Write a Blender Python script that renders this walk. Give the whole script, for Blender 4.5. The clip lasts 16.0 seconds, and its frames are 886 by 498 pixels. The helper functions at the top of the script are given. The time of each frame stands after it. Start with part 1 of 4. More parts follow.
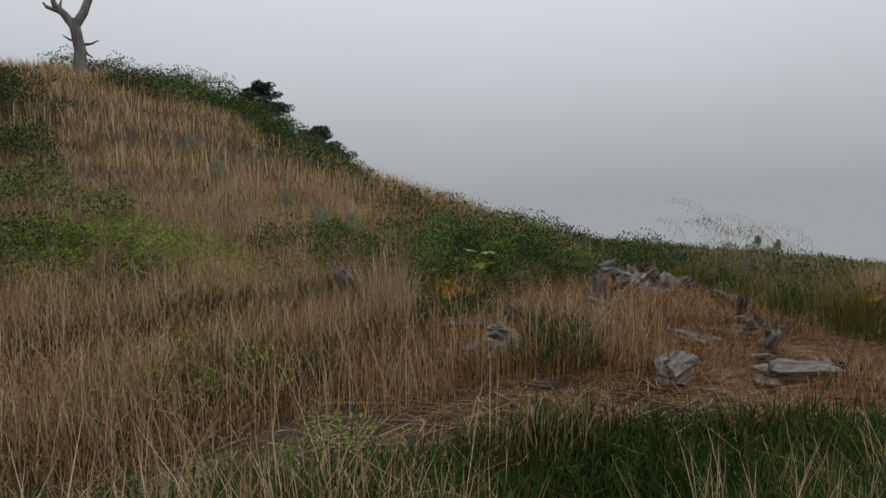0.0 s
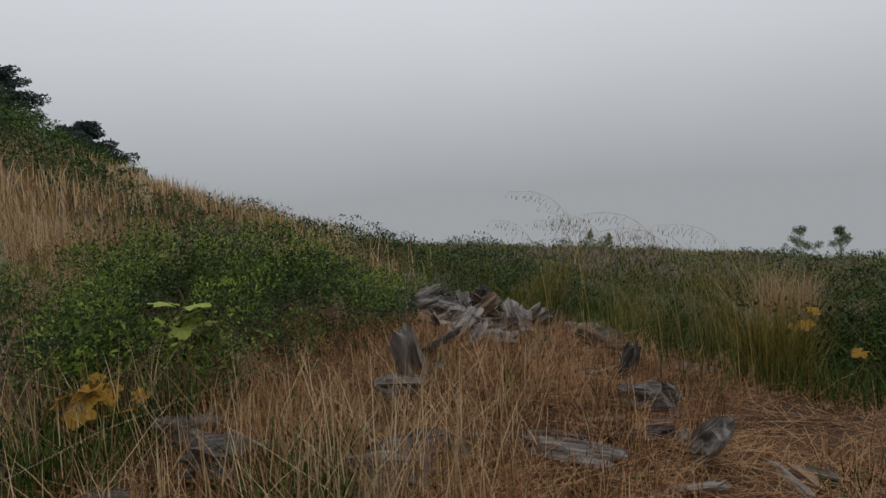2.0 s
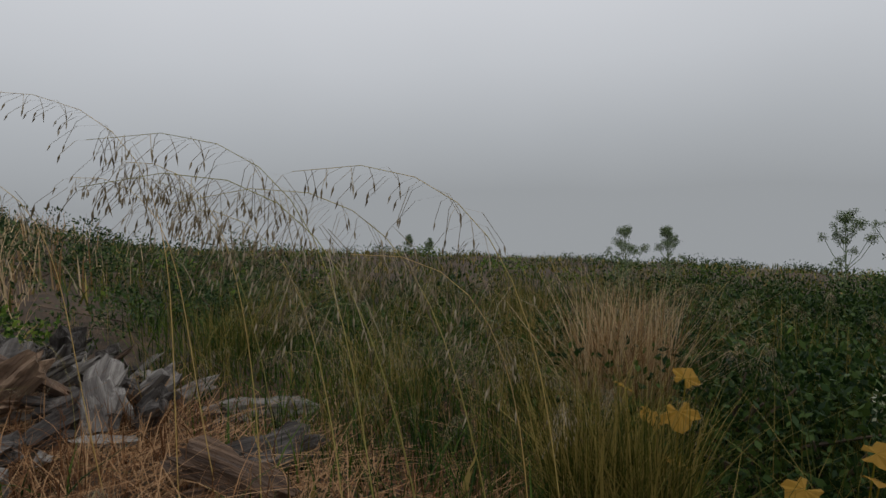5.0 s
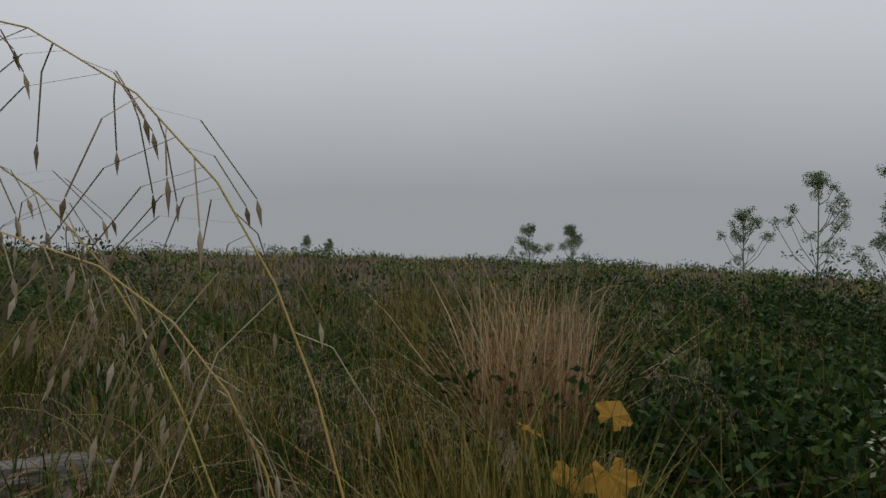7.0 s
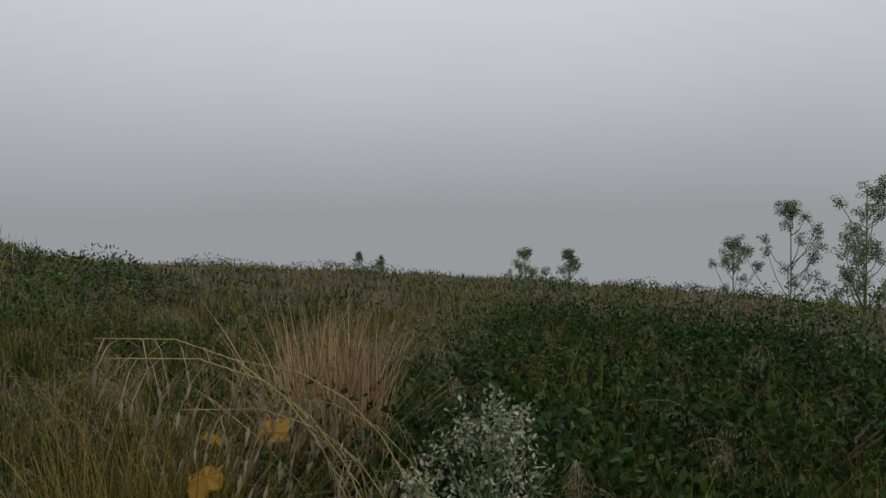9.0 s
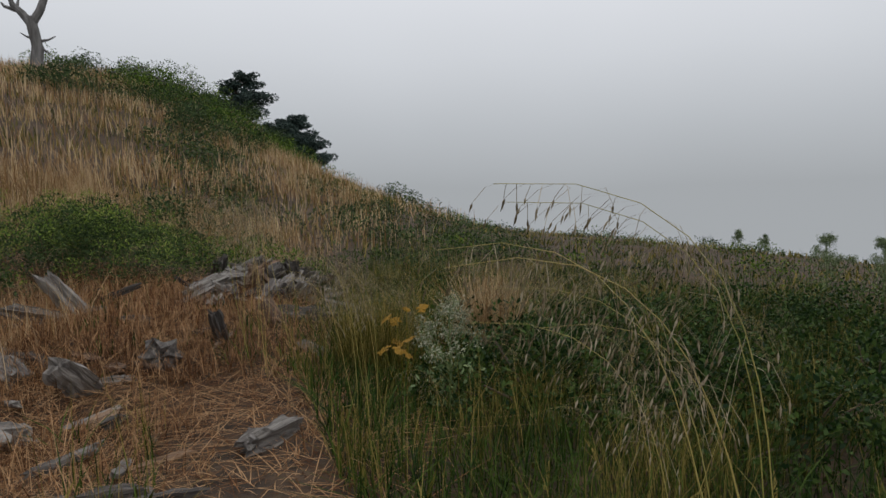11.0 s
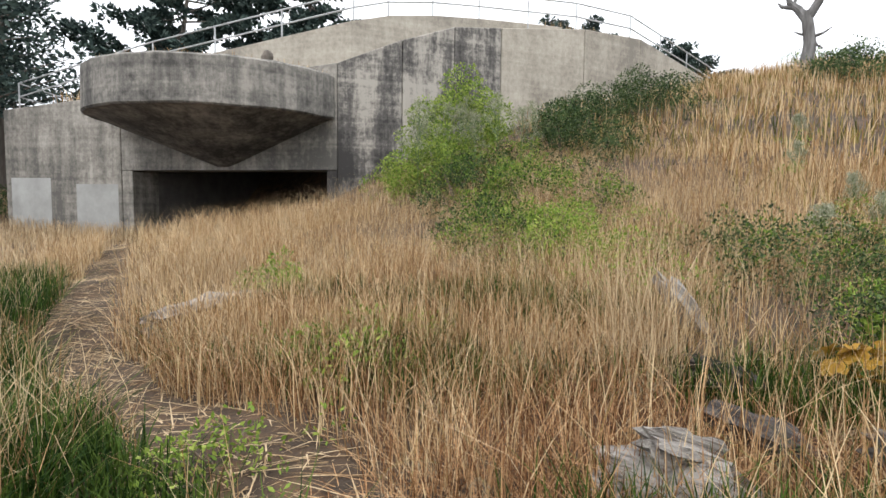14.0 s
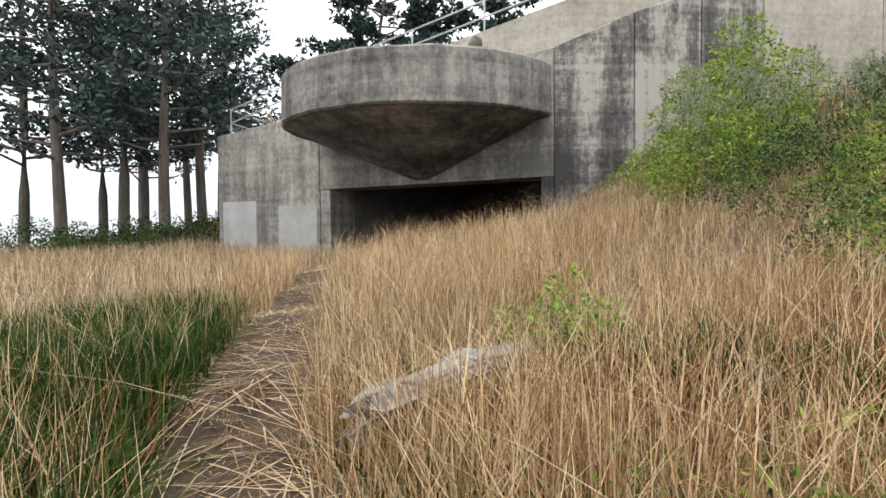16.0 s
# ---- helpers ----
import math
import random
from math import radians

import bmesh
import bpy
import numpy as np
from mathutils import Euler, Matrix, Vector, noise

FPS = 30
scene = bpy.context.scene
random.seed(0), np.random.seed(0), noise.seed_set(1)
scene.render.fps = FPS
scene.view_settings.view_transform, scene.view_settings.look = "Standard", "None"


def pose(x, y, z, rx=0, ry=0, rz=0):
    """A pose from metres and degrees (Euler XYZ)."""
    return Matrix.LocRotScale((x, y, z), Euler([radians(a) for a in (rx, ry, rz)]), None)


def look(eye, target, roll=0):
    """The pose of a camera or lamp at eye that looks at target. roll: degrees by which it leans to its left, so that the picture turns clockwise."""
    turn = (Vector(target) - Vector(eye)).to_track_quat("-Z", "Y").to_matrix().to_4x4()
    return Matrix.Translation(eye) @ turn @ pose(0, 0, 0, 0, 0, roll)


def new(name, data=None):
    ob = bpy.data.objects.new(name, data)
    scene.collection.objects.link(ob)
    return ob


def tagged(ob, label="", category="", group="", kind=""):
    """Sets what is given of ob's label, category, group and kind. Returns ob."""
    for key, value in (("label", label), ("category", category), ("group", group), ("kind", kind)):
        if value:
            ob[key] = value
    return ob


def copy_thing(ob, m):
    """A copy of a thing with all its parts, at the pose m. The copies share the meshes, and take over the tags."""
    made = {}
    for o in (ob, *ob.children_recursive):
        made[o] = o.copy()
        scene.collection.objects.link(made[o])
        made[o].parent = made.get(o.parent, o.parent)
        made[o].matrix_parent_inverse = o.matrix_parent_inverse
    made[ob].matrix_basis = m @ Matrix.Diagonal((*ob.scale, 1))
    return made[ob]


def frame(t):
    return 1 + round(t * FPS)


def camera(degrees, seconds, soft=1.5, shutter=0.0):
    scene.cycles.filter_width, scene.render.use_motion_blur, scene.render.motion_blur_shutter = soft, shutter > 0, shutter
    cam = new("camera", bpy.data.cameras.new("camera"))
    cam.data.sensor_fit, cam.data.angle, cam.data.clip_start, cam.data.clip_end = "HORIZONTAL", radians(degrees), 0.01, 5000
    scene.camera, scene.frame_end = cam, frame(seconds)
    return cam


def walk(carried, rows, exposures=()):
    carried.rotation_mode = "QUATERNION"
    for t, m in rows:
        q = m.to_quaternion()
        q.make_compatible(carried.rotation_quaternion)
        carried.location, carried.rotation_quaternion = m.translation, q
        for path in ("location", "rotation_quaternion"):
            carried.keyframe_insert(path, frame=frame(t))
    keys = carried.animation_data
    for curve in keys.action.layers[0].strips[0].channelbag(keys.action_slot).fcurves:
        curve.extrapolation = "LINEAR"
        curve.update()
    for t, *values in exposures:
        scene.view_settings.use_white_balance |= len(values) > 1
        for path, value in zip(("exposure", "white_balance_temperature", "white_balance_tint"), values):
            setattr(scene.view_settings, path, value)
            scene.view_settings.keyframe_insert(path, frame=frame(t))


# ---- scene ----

cam = camera(75.0, 16.0)
PATH = [
    (0, pose(-0.72, -0.13, 0.01, 84.72, 0.46, -1.48)),
    (0.5, pose(-0.63, 0.52, 0.04, 84.57, -0.43, -1.30)),
    (1, pose(-0.41, 1.54, 0.02, 84.83, 0.34, -4.36)),
    (1.5, pose(0.13, 2.62, 0.02, 84.81, 1.73, -9.94)),
    (2, pose(0.71, 3.56, -0.06, 84.63, 2.66, -17.27)),
    (2.5, pose(1.34, 4.42, -0.24, 85.09, 2.49, -22.35)),
    (3, pose(2.02, 5.03, -0.36, 85.30, 2.77, -24.76)),
    (3.5, pose(2.55, 5.44, -0.39, 85.42, 2.69, -29.12)),
    (4, pose(2.98, 5.73, -0.40, 85.11, 2.84, -28.84)),
    (4.5, pose(3.41, 6.00, -0.45, 85.34, 2.92, -30.08)),
    (5, pose(3.47, 6.26, -0.50, 84.85, 1.38, -32.58)),
    (7.5, pose(4.36, 6.94, -0.67, 85.42, 0.05, -44.70)),
    (8, pose(4.52, 6.99, -0.70, 85.86, -0.96, -47.14)),
    (9.2, pose(5.50, 5.23, -0.50, 86.60, 0.20, -29.00)),
    (10.5, pose(7.23, 3.14, -0.52, 85.26, -0.61, -6.12)),
    (11, pose(6.98, 2.52, -0.25, 84.09, 0.81, 8.94)),
    (11.5, pose(6.52, 2.66, -0.36, 83.56, 0.45, 29.01)),
    (12, pose(5.42, 3.20, -0.63, 84.32, 0.80, 43.05)),
    (12.5, pose(4.38, 3.50, -0.60, 84.47, -0.17, 52.14)),
    (13, pose(3.52, 3.67, -0.50, 84.77, -0.48, 57.69)),
    (13.5, pose(2.82, 3.90, -0.38, 85.63, -0.30, 62.05)),
    (14, pose(2.04, 3.93, -0.30, 85.35, -0.80, 69.77)),
    (14.5, pose(0.91, 3.58, -0.48, 86.38, -0.19, 75.03)),
    (15, pose(0.10, 3.32, -0.57, 87.01, -0.13, 76.91)),
    (15.5, pose(-0.64, 3.38, -0.61, 87.26, -0.22, 80.33)),
    (16, pose(-1.36, 3.44, -0.61, 87.80, 0.51, 86.84)),
]
EXPOSURES = [(0, -0.12), (5, -0.25), (8, -0.3), (10.5, -0.2), (11.5, 0.35), (12.2, 0.85), (13, 1.35), (16, 1.48)]
walk(cam, PATH, EXPOSURES)

# ---------------------------------------------------------------- sky and sun
world = bpy.data.worlds.new("fog_sky")
scene.world = world
world.use_nodes = True
wn, wl = world.node_tree.nodes, world.node_tree.links
wn.clear()
w_out = wn.new("ShaderNodeOutputWorld")
w_bg = wn.new("ShaderNodeBackground")
w_co = wn.new("ShaderNodeTexCoord")
w_sep = wn.new("ShaderNodeSeparateXYZ")
w_ramp = wn.new("ShaderNodeValToRGB")
w_noise = wn.new("ShaderNodeTexNoise")
w_noise.inputs["Scale"].default_value = 1.6
w_noise.inputs["Detail"].default_value = 3.0
w_add = wn.new("ShaderNodeMath")
w_add.operation = "MULTIPLY_ADD"
w_add.inputs[1].default_value = 0.10
w_sub = wn.new("ShaderNodeMath")
w_sub.operation = "SUBTRACT"
w_sub.inputs[1].default_value = 0.05
wl.new(w_co.outputs["Generated"], w_sep.inputs[0])
wl.new(w_co.outputs["Generated"], w_noise.inputs["Vector"])
wl.new(w_noise.outputs["Fac"], w_add.inputs[0])
wl.new(w_sep.outputs["Z"], w_add.inputs[2])
wl.new(w_add.outputs[0], w_sub.inputs[0])
wl.new(w_sub.outputs[0], w_ramp.inputs[0])
stops = w_ramp.color_ramp.elements
stops[0].position, stops[0].color = 0.0, (0.37, 0.39, 0.41, 1)
stops[1].position, stops[1].color = 1.0, (0.95, 0.97, 1.02, 1)
for pos, col in ((0.10, (0.475, 0.50, 0.53, 1)), (0.22, (0.62, 0.645, 0.685, 1)), (0.42, (0.80, 0.82, 0.87, 1))):
    e = stops.new(pos)
    e.color = col
wl.new(w_ramp.outputs[0], w_bg.inputs[0])
w_bg.inputs[1].default_value = 1.0
wl.new(w_bg.outputs[0], w_out.inputs[0])

sun_data = bpy.data.lights.new("sun", "SUN")
sun_data.energy, sun_data.angle, sun_data.color = 0.5, radians(40), (1.0, 0.96, 0.9)
sun = new("sun", sun_data)
sun.matrix_world = look((20, -10, 40), (0, 5, 0))

# ---------------------------------------------------------------- materials


def material(name, colors, rough=0.8, scale=4.0, bump=0.3, bump_scale=30.0, island=0.0, stretch=(1, 1, 1), obj=0.0, metal=0.0, transl=0.0, detail=6.0):
    """Noise between colours, fine bump, optional variation per island or per object."""
    m = bpy.data.materials.new(name)
    m.use_nodes = True
    n, l = m.node_tree.nodes, m.node_tree.links
    b = n["Principled BSDF"]
    b.inputs["Roughness"].default_value = rough
    b.inputs["Metallic"].default_value = metal
    co = n.new("ShaderNodeTexCoord")
    mp = n.new("ShaderNodeMapping")
    mp.inputs["Scale"].default_value = stretch
    l.new(co.outputs["Object"], mp.inputs[0])
    t1 = n.new("ShaderNodeTexNoise")
    t1.inputs["Scale"].default_value, t1.inputs["Detail"].default_value = scale, detail
    t1.inputs["Roughness"].default_value = 0.65
    l.new(mp.outputs[0], t1.inputs["Vector"])
    ramp = n.new("ShaderNodeValToRGB")
    els = ramp.color_ramp.elements
    k = len(colors)
    els[0].position, els[0].color = 0.3, (*colors[0], 1)
    els[1].position, els[1].color = 0.7, (*colors[-1], 1)
    for i in range(1, k - 1):
        e = els.new(0.3 + 0.4 * i / (k - 1))
        e.color = (*colors[i], 1)
    fac = t1.outputs["Fac"]
    if island or obj:
        src = n.new("ShaderNodeNewGeometry").outputs["Random Per Island"] if island else n.new("ShaderNodeObjectInfo").outputs["Random"]
        ma = n.new("ShaderNodeMath")
        ma.operation = "MULTIPLY_ADD"
        ma.inputs[1].default_value = island or obj
        l.new(src, ma.inputs[0])
        sb = n.new("ShaderNodeMath")
        sb.operation = "SUBTRACT"
        sb.inputs[1].default_value = (island or obj) / 2
        l.new(fac, sb.inputs[0])
        l.new(sb.outputs[0], ma.inputs[2])
        fac = ma.outputs[0]
    l.new(fac, ramp.inputs[0])
    l.new(ramp.outputs[0], b.inputs["Base Color"])
    if bump:
        t2 = n.new("ShaderNodeTexNoise")
        t2.inputs["Scale"].default_value, t2.inputs["Detail"].default_value = bump_scale, 8
        l.new(mp.outputs[0], t2.inputs["Vector"])
        bp = n.new("ShaderNodeBump")
        bp.inputs["Strength"].default_value = bump
        bp.inputs["Distance"].default_value = 0.02
        l.new(t2.outputs["Fac"], bp.inputs["Height"])
        l.new(bp.outputs[0], b.inputs["Normal"])
    if transl:
        b.inputs["Specular IOR Level"].default_value = 0.12
        tr = n.new("ShaderNodeBsdfTranslucent")
        l.new(ramp.outputs[0], tr.inputs[0])
        mx = n.new("ShaderNodeMixShader")
        mx.inputs[0].default_value = transl
        l.new(b.outputs[0], mx.inputs[1])
        l.new(tr.outputs[0], mx.inputs[2])
        l.new(mx.outputs[0], n["Material Output"].inputs[0])
    return m


SOIL = material("soil", [(0.022, 0.016, 0.010), (0.055, 0.034, 0.019), (0.11, 0.064, 0.033)], 0.95, 5.0, 0.9, 40)
GOLD = material("dry_gold_grass", [(0.23, 0.13, 0.055), (0.43, 0.285, 0.145), (0.60, 0.455, 0.27)], 0.65, 0.6, 0, island=0.8, transl=0.25)
RUSSET = material("russet_straw", [(0.10, 0.045, 0.02), (0.25, 0.125, 0.055), (0.44, 0.27, 0.14)], 0.8, 0.8, 0, island=0.8, transl=0.15)
OLIVE = material("yellow_green_grass", [(0.04, 0.05, 0.008), (0.12, 0.11, 0.02), (0.27, 0.205, 0.06)], 0.65, 0.7, 0, island=0.7, transl=0.2)
GREEN = material("green_grass", [(0.012, 0.03, 0.005), (0.03, 0.062, 0.009), (0.07, 0.11, 0.018)], 0.65, 0.7, 0, island=0.7, transl=0.2)
STRAW = material("pale_straw", [(0.24, 0.16, 0.085), (0.40, 0.285, 0.165), (0.55, 0.43, 0.275)], 0.7, 3, 0, island=0.6, transl=0.2)
HUSK = material("oat_husk", [(0.13, 0.10, 0.055), (0.25, 0.20, 0.125), (0.40, 0.34, 0.24)], 0.6, 9, 0, island=0.5, transl=0.2)
STEM = material("oat_stem", [(0.24, 0.22, 0.05), (0.36, 0.29, 0.08), (0.45, 0.30, 0.10)], 0.5, 5, 0, obj=0.5)
SCRUB = material("scrub_leaf", [(0.018, 0.045, 0.008), (0.06, 0.115, 0.016), (0.15, 0.22, 0.032)], 0.55, 1.6, 0, island=0.7, transl=0.25)
DARKSCRUB = material("dark_scrub_leaf", [(0.016, 0.034, 0.012), (0.038, 0.068, 0.022), (0.085, 0.12, 0.04)], 0.6, 1.6, 0, island=0.7, transl=0.15)
LIME = material("lime_leaf", [(0.09, 0.15, 0.02), (0.17, 0.25, 0.04), (0.28, 0.34, 0.07)], 0.5, 2.0, 0, island=0.6, transl=0.25)
YELLOW = material("yellow_leaf", [(0.10, 0.13, 0.015), (0.22, 0.21, 0.02), (0.30, 0.17, 0.025)], 0.6, 12, 0.2, island=0.7, transl=0.25)
BRAMBLE = material("bramble_leaf", [(0.010, 0.026, 0.007), (0.026, 0.056, 0.013), (0.06, 0.10, 0.022)], 0.5, 3, 0.1, island=0.7, transl=0.2)
# needle green lifted and blued: distant fog haze put into the base colour
CONIFER = material("hazed_cypress_needles", [(0.022, 0.036, 0.034), (0.042, 0.066, 0.058), (0.075, 0.105, 0.088)], 0.65, 1.2, 0, island=0.6, transl=0.1)
BARK = material("bark", [(0.05, 0.042, 0.036), (0.10, 0.085, 0.07), (0.17, 0.145, 0.12)], 0.9, 3, 0.8, 14, stretch=(1, 1, 0.2))
TWIG = material("twig", [(0.07, 0.05, 0.035), (0.14, 0.10, 0.07)], 0.9, 9, 0.2)
DEADWOOD = material("weathered_wood", [(0.028, 0.023, 0.02), (0.105, 0.092, 0.082), (0.27, 0.25, 0.225)], 0.9, 5.0, 1.0, 16, stretch=(0.25, 5, 5), obj=0.35)
ROTWOOD = material("rotten_wood", [(0.045, 0.027, 0.018), (0.13, 0.08, 0.05), (0.30, 0.20, 0.13)], 0.9, 5, 1.0, 16, stretch=(0.25, 5, 5), obj=0.3)
SNAGWOOD = material("bleached_snag_wood", [(0.07, 0.065, 0.062), (0.13, 0.125, 0.12), (0.22, 0.215, 0.21)], 0.9, 2, 0.6, 8, stretch=(2, 2, 0.4))
FLOWER = material("cream_flower", [(0.17, 0.18, 0.10), (0.27, 0.27, 0.18), (0.40, 0.39, 0.29)], 0.7, 30, 0.2, island=0.4)
YFLOWER = material("yellow_flower", [(0.62, 0.48, 0.03), (0.75, 0.62, 0.06)], 0.6, 30, 0.1, island=0.4)
UMBEL = material("umbel_green", [(0.05, 0.09, 0.03), (0.10, 0.15, 0.05), (0.17, 0.21, 0.08)], 0.6, 9, 0, island=0.5)
METAL = material("galvanised_rail", [(0.30, 0.31, 0.31), (0.46, 0.47, 0.47)], 0.5, 6, 0.1, metal=0.6)
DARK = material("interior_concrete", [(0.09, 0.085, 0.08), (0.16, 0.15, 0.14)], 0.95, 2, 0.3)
PATCH = material("fresh_grey_paint", [(0.24, 0.24, 0.225), (0.31, 0.31, 0.295), (0.37, 0.37, 0.355)], 0.85, 1.2, 0.15)


def concrete(name, dark, mid, light, streak=1.0):
    """Cast concrete: board bands, vertical water streaks, blotches, pits."""
    m = bpy.data.materials.new(name)
    m.use_nodes = True
    n, l = m.node_tree.nodes, m.node_tree.links
    b = n["Principled BSDF"]
    b.inputs["Roughness"].default_value = 0.9
    co = n.new("ShaderNodeTexCoord")

    def tex(scale, stretch, detail=6):
        mp = n.new("ShaderNodeMapping")
        mp.inputs["Scale"].default_value = stretch
        l.new(co.outputs["Object"], mp.inputs[0])
        t = n.new("ShaderNodeTexNoise")
        t.inputs["Scale"].default_value, t.inputs["Detail"].default_value = scale, detail
        t.inputs["Roughness"].default_value = 0.7
        l.new(mp.outputs[0], t.inputs["Vector"])
        return t.outputs["Fac"]

    blot, drip, fine = tex(0.35, (1, 1, 1)), tex(1.6, (1, 1, 0.10)), tex(7, (1, 1, 1), 8)
    board = tex(2.0, (0.05, 0.05, 2.2), 2)

    def mul_add(a, k, c):
        ma = n.new("ShaderNodeMath")
        ma.operation = "MULTIPLY_ADD"
        l.new(a, ma.inputs[0])
        ma.inputs[1].default_value = k
        if isinstance(c, float):
            ma.inputs[2].default_value = c
        else:
            l.new(c, ma.inputs[2])
        return ma.outputs[0]

    v = mul_add(blot, 1.5, 0.5 - (1.5 + 1.1 * streak + 0.9 + 0.5) / 2)
    v = mul_add(drip, 1.1 * streak, v)
    v = mul_add(fine, 0.9, v)
    v = mul_add(board, 0.5, v)
    ramp = n.new("ShaderNodeValToRGB")
    els = ramp.color_ramp.elements
    els[0].position, els[0].color = 0.22, (*dark, 1)
    els[1].position, els[1].color = 0.80, (*light, 1)
    e = els.new(0.50)
    e.color = (*mid, 1)
    l.new(v, ramp.inputs[0])
    l.new(ramp.outputs[0], b.inputs["Base Color"])
    bp = n.new("ShaderNodeBump")
    bp.inputs["Strength"].default_value = 0.5
    bp.inputs["Distance"].default_value = 0.02
    l.new(v, bp.inputs["Height"])
    l.new(bp.outputs[0], b.inputs["Normal"])
    return m


CONC_DARK = concrete("stained_concrete", (0.035, 0.033, 0.031), (0.105, 0.098, 0.09), (0.34, 0.315, 0.275), 1.6)
CONC_MID = concrete("grey_concrete", (0.10, 0.095, 0.085), (0.21, 0.195, 0.17), (0.36, 0.335, 0.295), 1.2)
CONC_CANOPY = concrete("sooty_concrete", (0.05, 0.047, 0.043), (0.135, 0.127, 0.113), (0.27, 0.25, 0.22), 1.3)
CONC_TAN = concrete("tan_concrete", (0.20, 0.18, 0.15), (0.31, 0.28, 0.23), (0.41, 0.375, 0.315), 0.7)

# ---------------------------------------------------------------- ground


def sstep(a, b, v):
    u = np.clip((v - a) / (b - a), 0, 1)
    return u * u * (3 - 2 * u)


def G(x, y):
    """Height of the ground."""
    x, y = np.asarray(x, float), np.asarray(y, float)
    s = -0.55 * x + 0.83 * y
    rise = 0.345 * 1.5 * np.logaddexp(0, (s - 8.4) / 1.5)
    rise = 11.0 * np.tanh(rise / 11.0 * 1.03)
    w = 1 - sstep(-17, 7, x + 0.35 * (y - 30))
    # the terrace in front of the casemate stays level
    w = w * (1 - np.exp(-(((x + 20) / 8) ** 2 + ((y - 1.5) / 6.5) ** 2) ** 2))
    z = -1.6 + rise * w - 0.062 * np.logaddexp(0, x + 1.5)
    z -= 0.30 * np.exp(-((x + 1) / 4) ** 2 - ((y - 3.0) / 2.2) ** 2)
    z += 0.22 * np.exp(-((x - 1.5) / 2.6) ** 2 - ((y - 9.5) / 2.4) ** 2)
    z += 0.07 * np.sin(1.3 * x + 0.5) * np.cos(1.1 * y) + 0.04 * np.sin(2.9 * x + 1.7 * y)
    z += 0.3 * np.exp(-((x + 0.4) / 2.2) ** 2 - ((y - 0.6) / 1.7) ** 2)
    # the bluff drops away into the fog
    r = np.hypot(x - 2, y - 4)
    edge = 31 + 14 * sstep(-4, -16, x)
    z -= 0.45 * 3 * np.logaddexp(0, (r - edge) / 3) * (1 - np.exp(-r / 60) * 0.2)
    return z


def g(x, y):
    return float(G(x, y))


def mesh_ob(name, verts, faces, mat, parent=None, smooth=False):
    me = bpy.data.meshes.new(name)
    me.from_pydata(verts, [], faces)
    me.update()
    if smooth:
        me.polygons.foreach_set("use_smooth", [True] * len(me.polygons))
    me.materials.append(mat)
    ob = new(name, me)
    if parent:
        ob.parent = parent
    return ob


def part(name, bm, mat, parent=None, label="", smooth=False):
    me = bpy.data.meshes.new(name)
    bm.to_mesh(me)
    bm.free()
    if smooth:
        me.polygons.foreach_set("use_smooth", [True] * len(me.polygons))
    me.materials.append(mat)
    ob = new(name, me)
    if parent:
        ob.parent = parent
    if label:
        ob["label"] = label
    return ob


def quick(name, v, f, mat, parent=None):
    """A mesh from numpy arrays: vertices (n,3) and faces (m,k) of equal size."""
    me = bpy.data.meshes.new(name)
    k = f.shape[1]
    me.vertices.add(len(v))
    me.vertices.foreach_set("co", v.astype(np.float32).ravel())
    me.loops.add(f.size)
    me.loops.foreach_set("vertex_index", f.astype(np.int32).ravel())
    me.polygons.add(len(f))
    me.polygons.foreach_set("loop_start", np.arange(0, f.size, k, dtype=np.int32))
    me.update(calc_edges=True)
    me.materials.append(mat)
    ob = new(name, me)
    if parent:
        ob.parent = parent
    return ob


n = 250
u = np.linspace(-1, 1, n)
gx = -2 + 8.0 * np.sinh(5.2 * u)
gy = 8 + 8.0 * np.sinh(5.2 * u)
XX, YY = np.meshgrid(gx, gy)
ZZ = np.maximum(G(XX, YY), -160.0)
idx = np.arange(n * n).reshape(n, n)
quads = np.stack([idx[:-1, :-1], idx[:-1, 1:], idx[1:, 1:], idx[1:, :-1]], -1).reshape(-1, 4)
ground = quick("ground", np.stack([XX, YY, ZZ], -1).reshape(-1, 3), quads, SOIL)
ground.data.polygons.foreach_set("use_smooth", [True] * len(ground.data.polygons))
tagged(ground, "brown hillside soil with dry plant litter", "ground", kind="structure")

# ---------------------------------------------------------------- the concrete casemate
# plan of the front wall, south to north: x, y, top
WALL = [(-27.0, -2.2, 2.6), (-23.0, -3.6, 2.75), (-20.3, 0.5, 3.15), (-15.6, 7.0, 3.8), (-15.5, 9.0, 4.65), (-15.7, 10.8, 5.3), (-16.0, 12.6, 5.55), (-16.2, 16.0, 5.95), (-16.9, 19.0, 6.1), (-19.3, 25.5, 5.2)]
BOT = -3.0
DEEP = 1.2


def inward(i):
    """Unit vector into the hill at a wall corner."""
    a = Vector(WALL[max(i - 1, 0)][:2])
    b = Vector(WALL[min(i + 1, len(WALL) - 1)][:2])
    d = (b - a).normalized()
    return Vector((-d.y, d.x))


